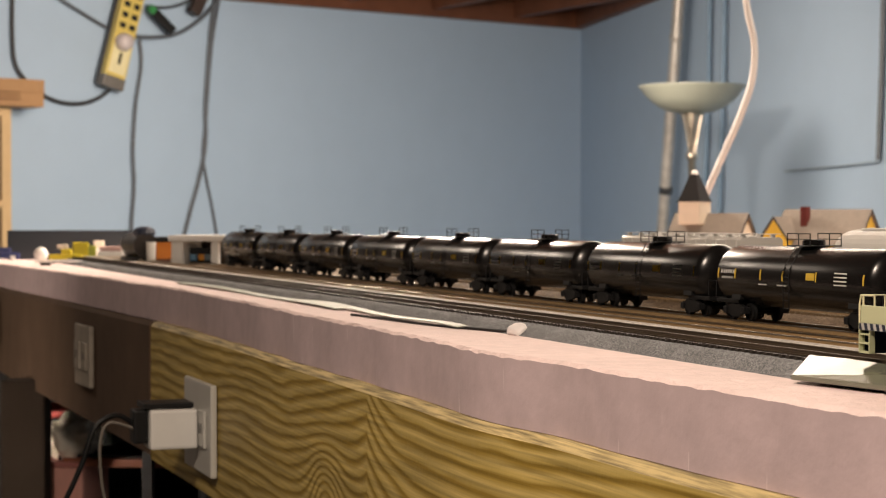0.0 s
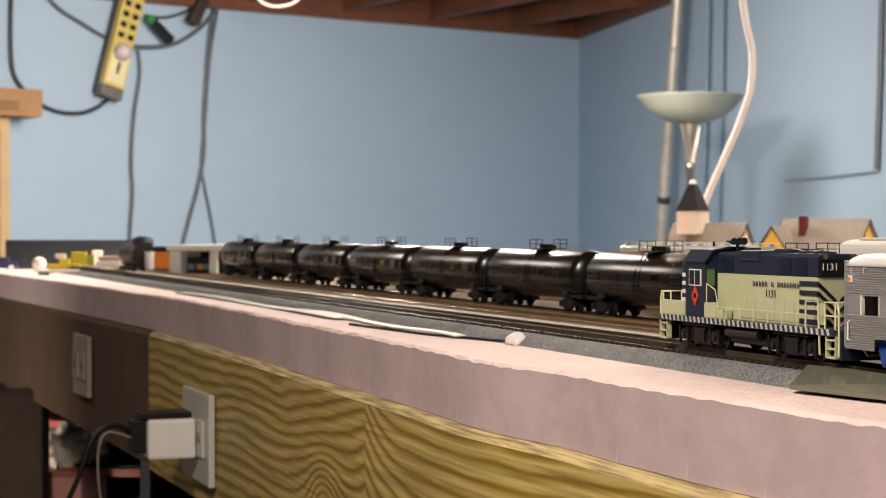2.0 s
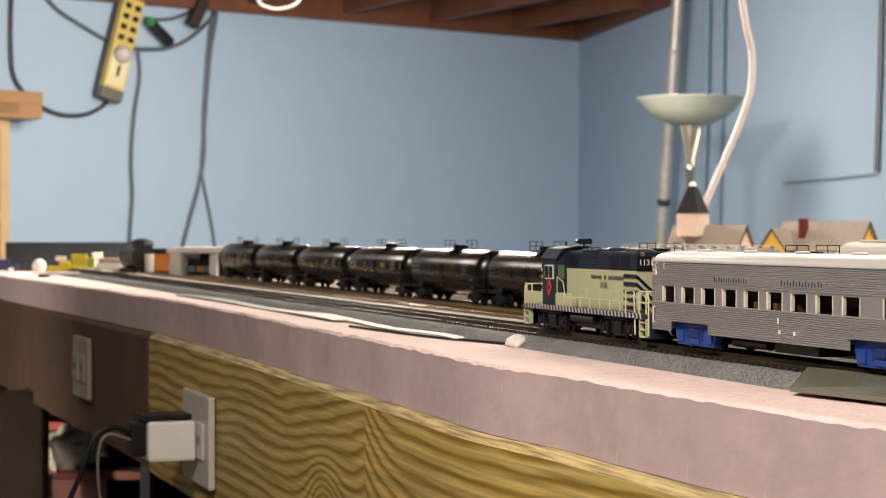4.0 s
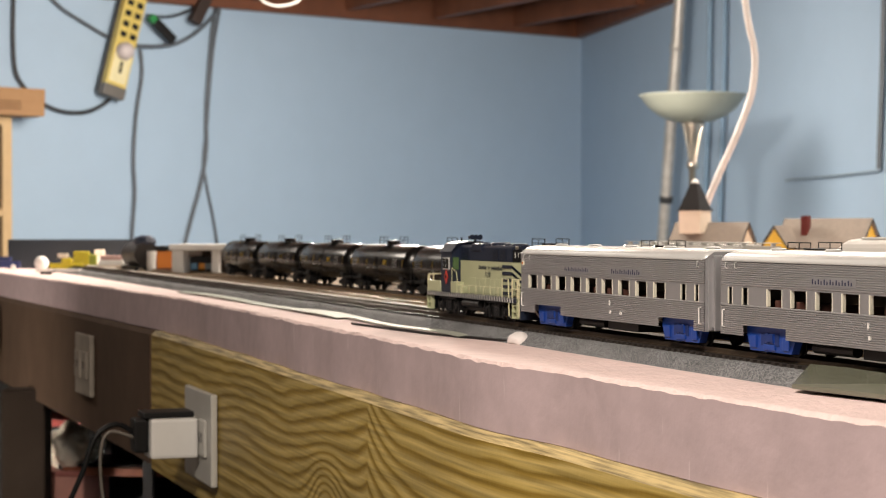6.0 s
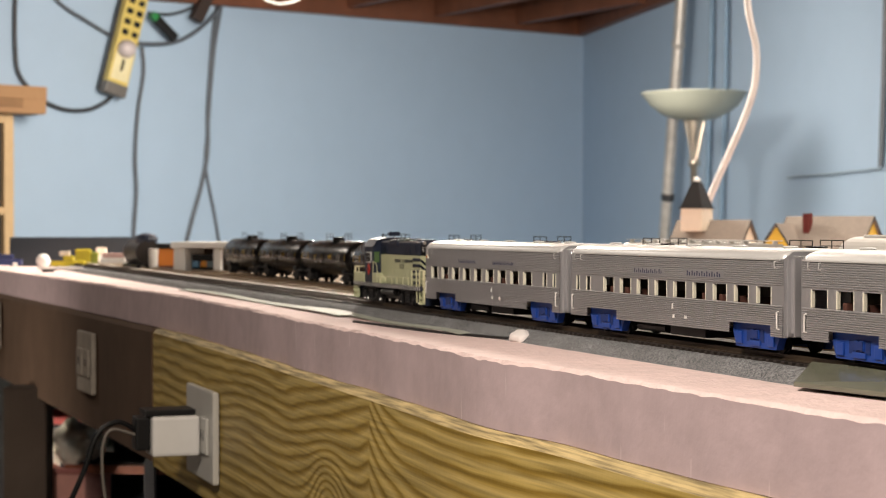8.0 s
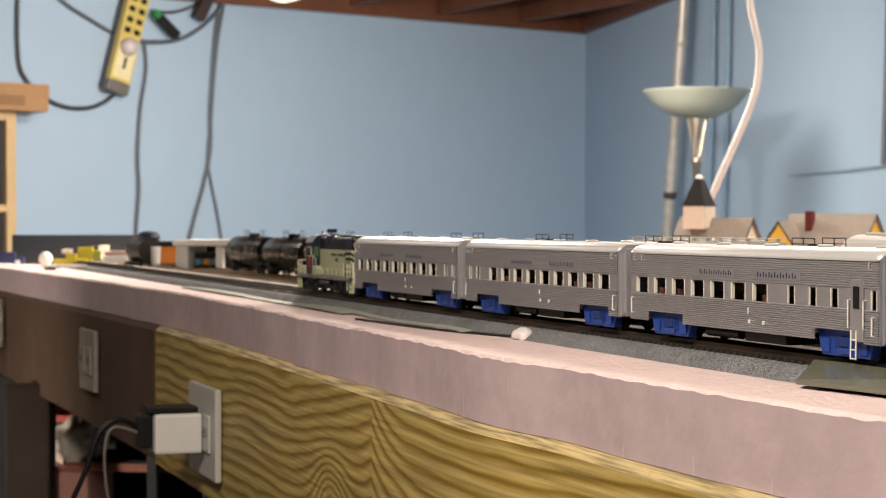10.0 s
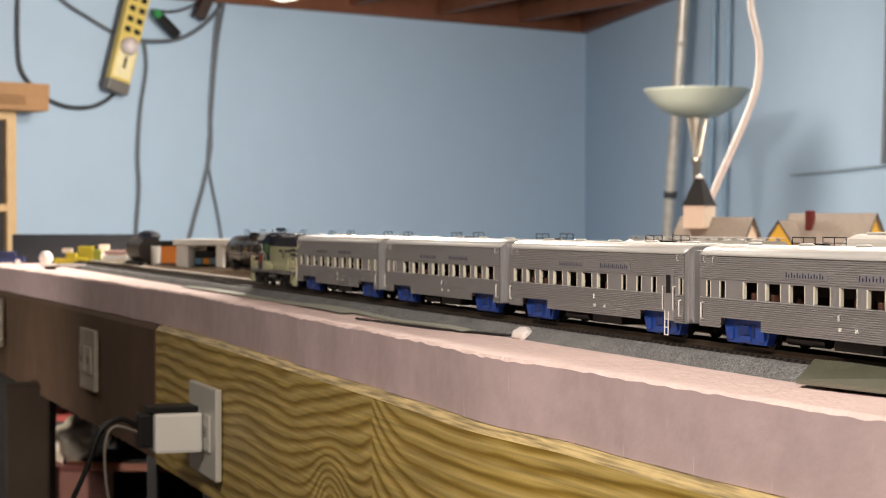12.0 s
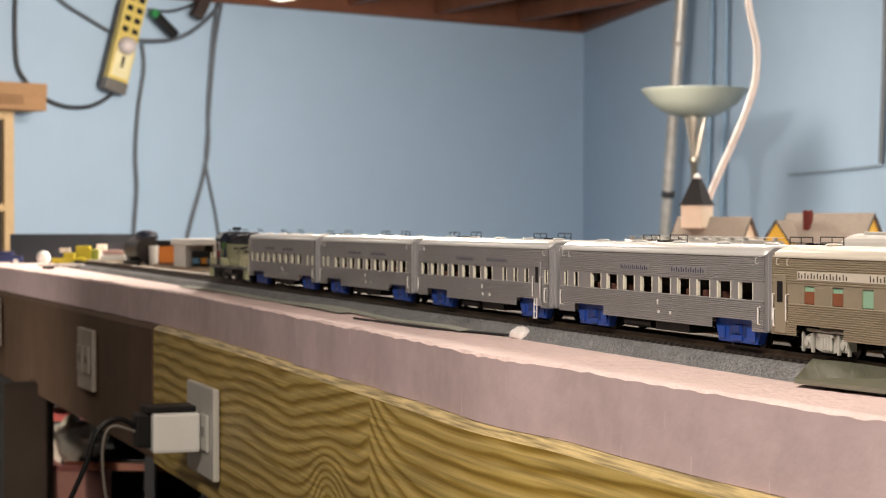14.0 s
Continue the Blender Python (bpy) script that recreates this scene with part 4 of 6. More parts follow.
        tube(bm, [(x(e) + sgn * 0.0028, -0.006, 0.008), (x(e) + sgn * 0.0040, -0.004, 0.0045), (x(e) + sgn * 0.0040, 0.004, 0.0045), (x(e) + sgn * 0.0028, 0.006, 0.008)], 0.0007, 6)
        part("air_hose", bm, STEEL, loco)
        # end railings
        for y in (-0.0155, 0.0155):
            bm = bmesh.new()
            p = x(e) + sgn * 0.0005
            q = x(e) - sgn * 0.0105
            tube(bm, [(p, y, 0.0040), (p, y, 0.0225), (p - sgn * 0.0012, y, 0.0262), (q, y, 0.0262), (q, y, 0.0150)], 0.00045, 6)
            tube(bm, [(p - sgn * 0.0028, y, 0.0150), (p - sgn * 0.0028, y, 0.0262)], 0.00045, 6)
            tube(bm, [(p, y, 0.0205), (q, y, 0.0205)], 0.0004, 6)
            tube(bm, [(p - sgn * 0.0028, y, 0.0262), (p - sgn * 0.0028, y * 0.35, 0.0262), (p - sgn * 0.0028, y * 0.35, 0.0150)], 0.00045, 6)
            tube(bm, [(p - sgn * 0.0028, y, 0.0205), (p - sgn * 0.0028, y * 0.35, 0.0205)], 0.0004, 6)
            part("end_railing", bm, mat("ivory_handrail", (0.66, 0.62, 0.40), 0.45), loco)
    # side handrails
    rail_mat = mat("ivory_handrail", (0.58, 0.56, 0.35), 0.45)
    for sgn in (1, -1):
        bm = bmesh.new()
        tube(bm, [(x(0.0515), sgn * 0.0165, 0.0222), (x(0.0515), sgn * 0.0165, 0.0312), (x(0.060), sgn * 0.0165, 0.0285), (x(0.063), sgn * 0.0165, 0.0205), (x(0.1440), sgn * 0.0165, 0.0205)], 0.00026, 6)
        part("handrail", bm, rail_mat, loco)
        for i in range(6):
            bm = bmesh.new()
            a = x(0.071 + 0.0128 * i)
            tube(bm, [(a, sgn * 0.0166, 0.0150), (a, sgn * 0.0165, 0.0208)], 0.00030, 6)
            part("stanchion", bm, rail_mat, loco)
        bm = bmesh.new()
        a = x(0.142)
        tube(bm, [(a, sgn * 0.0166, 0.0150), (a, sgn * 0.0165, 0.0262), (x(0.152), sgn * 0.0165, 0.0262), (x(0.1535), sgn * 0.0165, 0.0040)], 0.00045, 6)
        part("stanchion", bm, rail_mat, loco)
    # fuel tank, air tanks, trucks
    bm = bmesh.new()
    tube(bm, [(x(0.101), 0.0, 0.0078), (x(0.066), 0.0, 0.0078)], 0.0052, 14)
    box(bm, x(0.101), x(0.066), -0.0120, 0.0120, 0.0042, 0.0122, 0.0015)
    part("fuel_tank", bm, BLACK, loco)
    bm = bmesh.new()
    tube(bm, [(x(0.0985), 0.0135, 0.0092), (x(0.0685), 0.0135, 0.0092)], 0.0026, 10)
    part("air_reservoir", bm, BLACK, loco)
    truck(loco, x(0.040), 0.0315, 0.0058, BLACK, "cast")
    truck(loco, x(0.127), 0.0315, 0.0058, BLACK, "cast")
    MOVING.append((loco, L / 2))


locomotive()


def tank_car():
    """A black tank car with domed ends, top platform and small markings."""
    car = thing("tank_car", "glossy black tank car parked on the middle track", "model train", group="parked tank cars")
    R, Z0, half = 0.0171, 0.0252, 0.0850
    bm = bmesh.new()
    prof = [(0.0005, -half)]
    for i in range(1, 8):
        a = math.pi / 2 * i / 7
        prof.append((R * math.sin(a), -half + 0.0085 * (1 - math.cos(a))))
    prof.append((R, -0.03))
    prof += [(r, -z) for r, z in prof[::-1]]
    lathe(bm, prof, 40)
    bmesh.ops.rotate(bm, verts=bm.verts, cent=(0, 0, 0), matrix=Matrix.Rotation(math.pi / 2, 3, "Y"))
    bmesh.ops.translate(bm, verts=bm.verts, vec=(0, 0, Z0))
    tank = part("tank", bm, TANK_BLACK, car, smooth=True)
    bm = bmesh.new()
    lathe(bm, [(0.0062, 0), (0.0062, 0.0040), (0.0056, 0.0046), (0.001, 0.0048)], 16, (0, 0, Z0 + R - 0.0008))
    part("valve_housing", bm, TANK_BLACK, car)
    part("platform", boxes((-0.0120, 0.0120, -0.0095, 0.0095, Z0 + R + 0.0002, Z0 + R + 0.0009)), BLACK, car)
    bm = bmesh.new()
    for y in (-0.0094, 0.0094):
        z = Z0 + R + 0.0009
        tube(bm, [(-0.0118, y, z), (-0.0118, y, z + 0.0062), (0.0118, y, z + 0.0062), (0.0118, y, z)], 0.00032, 5)
        tube(bm, [(-0.0118, y, z + 0.0032), (0.0118, y, z + 0.0032)], 0.00026, 5)
        tube(bm, [(0, y, z), (0, y, z + 0.0062)], 0.00030, 5)
    part("platform_railing", bm, BLACK, car)
    for sgn in (1, -1):
        bm = bmesh.new()
        for q in (-0.003, 0.003):
            tube(bm, [(q, sgn * 0.0096, Z0 + R), (q, sgn * 0.0172, Z0 + 0.004), (q, sgn * 0.0168, 0.0085)], 0.0003, 5)
        for k in range(6):
            z = 0.0095 + 0.0042 * k
            y = sgn * (0.0170 if z < Z0 + 0.004 else 0.0150)
            tube(bm, [(-0.003, y, z), (0.003, y, z)], 0.00026, 5)
        part("ladder", bm, BLACK, car)
    for sgn in (1, -1):
        part("end_sill", boxes((min(sgn * 0.060, sgn * 0.0865), max(sgn * 0.060, sgn * 0.0865), -0.0125, 0.0125, 0.0098, 0.0120), bevel=0.0003), BLACK, car)
        sd = bmesh.new()
        prism(sd, [(-0.0140, 0.0120), (0.0140, 0.0120), (0.0125, 0.0205), (-0.0125, 0.0205)], min(sgn * 0.056, sgn * 0.066), max(sgn * 0.056, sgn * 0.066), "x")
        part("saddle", sd, BLACK, car)
        coupler(car, sgn * 0.0865, sgn)
        bm = bmesh.new()
        tube(bm, [(sgn * 0.0862, -0.0128, 0.0120), (sgn * 0.0862, -0.0128, 0.0215), (sgn * 0.0862, 0.0128, 0.0215), (sgn * 0.0862, 0.0128, 0.0120)], 0.0004, 5)
        part("end_railing", bm, BLACK, car)
        truck(car, sgn * 0.064, 0.0205, 0.0050, BLACK, "tank")

    def mark(name, x0, x1, z0, z1, material):
        """A curved decal that hugs the tank."""
        b = bmesh.new()
        n = 4
        for r in (R + 0.00025,):
            rows = []
            for i in range(n + 1):
                z = z0 + (z1 - z0) * i / n
                y = math.sqrt(max(r * r - (z - Z0) ** 2, 0))
                rows.append((b.verts.new((x0, y, z)), b.verts.new((x1, y, z))))
            for p, q in zip(rows, rows[1:]):
                b.faces.new((p[1], p[0], q[0], q[1]))
        bmesh.ops.solidify(b, geom=b.faces[:], thickness=-0.00012)
        part(name, b, material, tank)
    for i in range(6):
        mark("lettering", 0.0722 - 0.0027 * i - 0.0018, 0.0722 - 0.0027 * i, 0.0268, 0.0288, WHITE)
    for i in range(5):
        mark("lettering", 0.0710 - 0.0027 * i - 0.0016, 0.0710 - 0.0027 * i, 0.0238, 0.0250, WHITE)
    for q in (0.0755, 0.0560, 0.0275, 0.0035, -0.0755):
        mark("reflective_strip", q - 0.0008, q + 0.0008, 0.0240, 0.0295, YELLOW)
    mark("placard", -0.0290, -0.0205, 0.0252, 0.0290, YELLOW)
    mark("reflective_strip", -0.0310, -0.0298, 0.0244, 0.0298, YELLOW)
    for i in range(4):
        mark("lettering", -0.0580 - 0.0020, -0.0480, 0.0292 - 0.0020 * i, 0.0299 - 0.0020 * i, WHITE)
    mark("lettering", 0.0000, 0.0100, 0.0212, 0.0219, WHITE)
    mark("lettering", 0.0210, 0.0300, 0.0212, 0.0219, WHITE)
    return car


def tank_cars():
    one = tank_car()
    one.matrix_basis = on_track(2, 0.100 - 0.091)
    for i in range(8):
        copy_thing(one, on_track(2, 0.100 + 0.091 + 0.1819 * i))


tank_cars()

# ------------------------------------------------------------------ cars and buildings behind the train
TRACK_FAR = 4.4
track(TRACK_FAR, -0.6, 1.3, DARK_BALLAST, "model railway track behind the tank cars")
PALE_CAR = mat("pale_grey_car_paint", (0.60, 0.58, 0.54), 0.45, var=0.06, scale=60)


def covered_hopper(m):
    """A flat-topped pale covered hopper with hatches and a roof walk."""
    car = thing("hopper_car", "pale grey covered hopper car on the far track", "model train", m)
    bm = bmesh.new()
    prism(bm, [(-0.0165, 0.016), (0.0165, 0.016), (0.0165, 0.043), (0.0140, 0.0447), (-0.0140, 0.0447), (-0.0165, 0.043)], -0.095, 0.095, "x")
    body = part("body", bm, PALE_CAR, car)
    for i in range(13):
        q = -0.090 + 0.015 * i
        part("side_rib", boxes((q - 0.0006, q + 0.0006, 0.0165, 0.0173, 0.0165, 0.0428)), PALE_CAR, body)
    for i in range(8):
        q = -0.078 + 0.022 * i
        part("hatch", boxes((q - 0.006, q + 0.006, -0.006, 0.006, 0.0447, 0.0458), bevel=0.0004), WHITE, car)
    for y in (-0.0115, 0.0115):
        part("roof_walk", boxes((-0.097, 0.097, y - 0.0022, y + 0.0022, 0.0466, 0.0471)), WHITE, car)
        for i in range(10):
            q = -0.09 + 0.02 * i
            part("bracket", boxes((q - 0.0006, q + 0.0006, y - 0.0018, y + 0.0018, 0.0447, 0.0466)), WHITE, car)
    for q in (-0.07, 0.07):
        bm = bmesh.new()
        prism(bm, [(q - 0.018, 0.016), (q + 0.018, 0.016), (q + 0.006, 0.005), (q - 0.006, 0.005)], -0.012, 0.012, "y")
        part("hopper_bay", bm, PALE_CAR, car)
        truck(car, q, 0.0205, 0.0050, BLACK, "tank")
    return car


def round_hopper(m):
    """A covered hopper with a rounded roof."""
    car = thing("hopper_car", "light grey covered hopper car with rounded roof", "model train", m)
    bm = bmesh.new()
    arc = [(0.0172 * math.cos(a), 0.036 + 0.0145 * math.sin(a)) for a in [math.pi * i / 14 for i in range(15)]]
    prism(bm, [(0.0172, 0.015)] + arc + [(-0.0172, 0.015)], -0.094, 0.094, "x")
    bmesh.ops.bevel(bm, geom=[e for e in bm.edges if abs(e.verts[0].co.x - e.verts[1].co.x) < 1e-6 and min(e.verts[0].co.z, e.verts[1].co.z) > 0.03], offset=0.003, segments=3, affect="EDGES")
    part("body", bm, PALE_CAR, car)
    part("roof_hatch", boxes((-0.08, 0.08, -0.004, 0.004, 0.0503, 0.0516), bevel=0.0004), WHITE, car)
    for q in (-0.07, 0.07):
        truck(car, q, 0.0205, 0.0050, BLACK, "tank")
    return car


covered_hopper(on_track(TRACK_FAR, 0.538))
round_hopper(on_track(TRACK_FAR, 0.232))

ROOF = mat("grey_brown_shingle_roof", (0.215, 0.18, 0.15), 0.85, var=0.15, scale=180, bump=0.4, bump_scale=700)
TRIM_DARK = mat("dark_roof_trim", (0.03, 0.028, 0.026), 0.6)
BRICK = mat("dark_red_brick", (0.12, 0.016, 0.013), 0.7, var=0.25, scale=400)
CREAM = mat("cream_white_siding", (0.66, 0.58, 0.47), 0.6, var=0.06, scale=90)


def gabled(name, label, m, length, width, eave, ridge, wall_mat, over=0.004):
    """A house with gable ends: x along the ridge."""
    t = thing(name, label, "model house", m)
    bm = bmesh.new()
    prism(bm, [(-width / 2, 0), (width / 2, 0), (width / 2, eave), (0, ridge - 0.001), (-width / 2, eave)], -length / 2, length / 2, "x")
    w = part("wall", bm, wall_mat, t)
    slope = (ridge - eave) / (width / 2)
    for sgn in (1, -1):
        bm = bmesh.new()
        y1 = width / 2 + over
        prism(bm, [(0, ridge), (sgn * y1, ridge - slope * y1), (sgn * y1, ridge - slope * y1 + 0.0016), (0, ridge + 0.0016)], -length / 2 - over, length / 2 + over, "x")
        r = part("roof", bm, ROOF, t)
        for e in (-1, 1):
            bm = bmesh.new()
            q = e * (length / 2 + over)
            prism(bm, [(0, ridge - 0.0018), (sgn * (y1 + 0.0004), ridge - slope * y1 - 0.0018), (sgn * (y1 + 0.0004), ridge - slope * y1 + 0.0020), (0, ridge + 0.0020)], min(q, q + e * 0.0009), max(q, q + e * 0.0009), "x")
            part("barge_board", bm, TRIM_DARK, r)
    for e in (-1, 1):
        for y in (-width * 0.2, width * 0.2):
            f = part("window", boxes((min(e * length / 2, e * (length / 2 + 0.0006)), max(e * length / 2, e * (length / 2 + 0.0006)), y - 0.004, y + 0.004, eave * 0.35, eave * 0.75)), WHITE, w)
    return t


def church():
    t = gabled("church", "small white church with grey roof and black spire", pose(0.369, 2.55, FOAM_TOP, 0, 0, -36), 0.104, 0.060, 0.036, 0.0745, CREAM)
    x0 = -0.022
    bm = bmesh.new()
    prism(bm, [(x0 - 0.0165, -0.024), (x0 + 0.0165, -0.024), (x0 + 0.0165, 0.009), (x0 - 0.0165, 0.009)], 0.0605, 0.0925)
    bmesh.ops.bevel(bm, geom=bm.edges[:], offset=0.001, segments=2, affect="EDGES")
    part("tower", bm, CREAM, t)
    sp = bmesh.new()
    cx, cy = x0, -0.0075
    base, top = 0.0168, 0.0048
    lo = [sp.verts.new((cx + a * base, cy + b * base, 0.0925)) for a, b in ((-1, -1), (1, -1), (1, 1), (-1, 1))]
    hi = [sp.verts.new((cx + a * top, cy + b * top, 0.1290)) for a, b in ((-1, -1), (1, -1), (1, 1), (-1, 1))]
    for i in range(4):
        sp.faces.new((lo[i], lo[(i + 1) % 4], hi[(i + 1) % 4], hi[i]))
    sp.faces.new(lo[::-1])
    sp.faces.new(hi)
    s = part("spire", sp, mat("matte_black_spire", (0.012, 0.012, 0.013), 0.7), t)
    part("spire_trim", boxes((cx - 0.0182, cx + 0.0182, cy - 0.0182, cy + 0.0182, 0.0915, 0.0932), bevel=0.0003), TRIM_DARK, s)
    bm = bmesh.new()
    lathe(bm, [(0.0050, 0), (0.0052, 0.002), (0.0040, 0.0048), (0.0015, 0.0062)], 12, (cx, cy, 0.1288))
    part("finial", bm, WHITE, s, "white spire tip")
    return t


church()


def yellow_house():
    t = gabled("house", "yellow model house with grey-brown roof and red chimney", pose(0.501, 2.42, FOAM_TOP, 0, 0, -40), 0.118, 0.066, 0.038, 0.0790, YELLOW)
    part("chimney", boxes((-0.030, -0.0205, -0.018, -0.008, 0.056, 0.0840), bevel=0.0004), BRICK, t, "dark red brick chimney")
    # a cross gable faces the aisle
    bm = bmesh.new()
    prism(bm, [(-0.066, 0), (-0.032, 0), (-0.032, 0.046), (-0.049, 0.0690), (-0.066, 0.046)], -0.050, 0.0, "y")
    w = part("cross_gable", bm, YELLOW, t)
    for a, b in (((-0.0695, 0.0430), (-0.0490, 0.0712)), ((-0.0285, 0.0430), (-0.0490, 0.0712))):
        bm = bmesh.new()
        prism(bm, [a, b, (b[0], b[1] - 0.0022), (a[0], a[1] - 0.0022)], -0.054, 0.0, "y")
        part("roof", bm, ROOF, t)
        bm = bmesh.new()
        prism(bm, [(a[0], a[1] + 0.0006), (b[0], b[1] + 0.0006), (b[0], b[1] - 0.0030), (a[0], a[1] - 0.0030)], -0.0550, -0.0541, "y")
        part("barge_board", bm, TRIM_DARK, t)


yellow_house()

# ------------------------------------------------------------------ on the foam by the track
def ramp_plate():
    """A low grey-green plastic cover that leans on the roadbed, its end cut to a slope."""
    m = mat("grey_green_plastic", (0.13, 0.135, 0.10), 0.22, var=0.08, scale=80, spec=0.9)
    bm = bmesh.new()
    top = [(-0.0097, 0.0392, 0.0036), (0.0162, 0.0154, 0.0096), (-0.0092, 0.0114, 0.0096), (-0.085, 0.0114, 0.0090), (-0.085, 0.0270, 0.0036)]
    t = [bm.verts.new(p) for p in top]
    low = [bm.verts.new((p[0], p[1], p[2] - 0.0020)) for p in top]
    bm.faces.new((t[0], t[1], t[2]))
    bm.faces.new((t[0], t[2], t[3], t[4]))
    for i in range(5):
        bm.faces.new((t[i], low[i], low[(i + 1) % 5], t[(i + 1) % 5]))
    bm.faces.new((low[2], low[1], low[0]))
    bm.faces.new((low[4], low[3], low[2], low[0]))
    bmesh.ops.recalc_face_normals(bm, faces=bm.faces)
    bmesh.ops.bevel(bm, geom=bm.edges[:], offset=0.0002, segments=1, affect="EDGES")
    ob = part("track_cover", bm, m)
    ob.matrix_basis = on_track(0, 0, FOAM_TOP)
    tagged(ob, "grey-green plastic cover leaning on the roadbed", "cover")


ramp_plate()


def foam_scrap():
    bm = bmesh.new()
    bmesh.ops.create_icosphere(bm, subdivisions=3, radius=1)
    for v in bm.verts:
        p = v.co.copy()
        k = 1 + 0.22 * noise.noise(p * 1.7) + 0.05 * noise.noise(p * 6)
        v.co = Vector((p.x * 0.0105 * k, p.y * 0.0062 * k, max(p.z, -0.45) * 0.0048 * k))
    ob = part("foam_scrap", bm, mat("white_foam_scrap", (0.76, 0.72, 0.70), 0.8, var=0.06, bump=0.5, bump_scale=500), smooth=True)
    ob.matrix_basis = pose(0.0450, 1.090, FOAM_TOP + 0.0022, 0, 0, 100)
    tagged(ob, "small white scrap of foam lying beside roadbed", "foam scrap")


foam_scrap()


def plastic_strips():
    """Thin pale strips and a wire left lying on the foam in front of the roadbed."""
    m = mat("pale_translucent_strip", (0.34, 0.36, 0.31), 0.6, var=0.1, scale=60, spec=0.15)
    for pts, w, z in (([(0.0379, 1.1320), (-0.0105, 1.2531), (-0.0790, 1.4742), (-0.1579, 1.7480)], 0.0045, 0.0009), ([(0.0126, 1.1425), (-0.0474, 1.3162), (-0.1316, 1.6006), (-0.2106, 1.8322)], 0.0035, 0.0012),
                      ([(-0.0737, 1.3794), (-0.1685, 1.6637), (-0.2738, 1.9586)], 0.005, 0.0010)):
        line = smooth_line([(a, b, 0) for a, b in pts], 10)
        bm = bmesh.new()
        rows = []
        for i, p in enumerate(line):
            n = outward([(q.x, q.y) for q in line], i)
            lift = 0.0012 * (0.5 + 0.5 * math.sin(i * 0.55))
            rows.append([bm.verts.new((p.x + n.x * e * w, p.y + n.y * e * w, FOAM_TOP + z + lift + dz)) for e, dz in ((1, -0.0006), (1, 0), (-1, 0.0006), (-1, 0))])
        for a, b in zip(rows, rows[1:]):
            for k in range(4):
                bm.faces.new((a[k], a[(k + 1) % 4], b[(k + 1) % 4], b[k]))
        bm.faces.new(rows[0])
        bm.faces.new(rows[-1][::-1])
        bmesh.ops.recalc_face_normals(bm, faces=bm.faces)
        tagged(part("plastic_strip", bm, m), "pale grey-green plastic strip lying on the foam", "strip", "plastic strips")
    bm = bmesh.new()
    tube(bm, [(p.x, p.y, FOAM_TOP + 0.0009) for p in smooth_line([(0.0590, 1.0656, 0), (0.0295, 1.1183, 0), (-0.0126, 1.1899, 0), (-0.0632, 1.3057, 0)], 8)], 0.0009, 6)
    tagged(part("track_wire", bm, BLACK), "thin black wire lying along the foam", "wire")


plastic_strips()


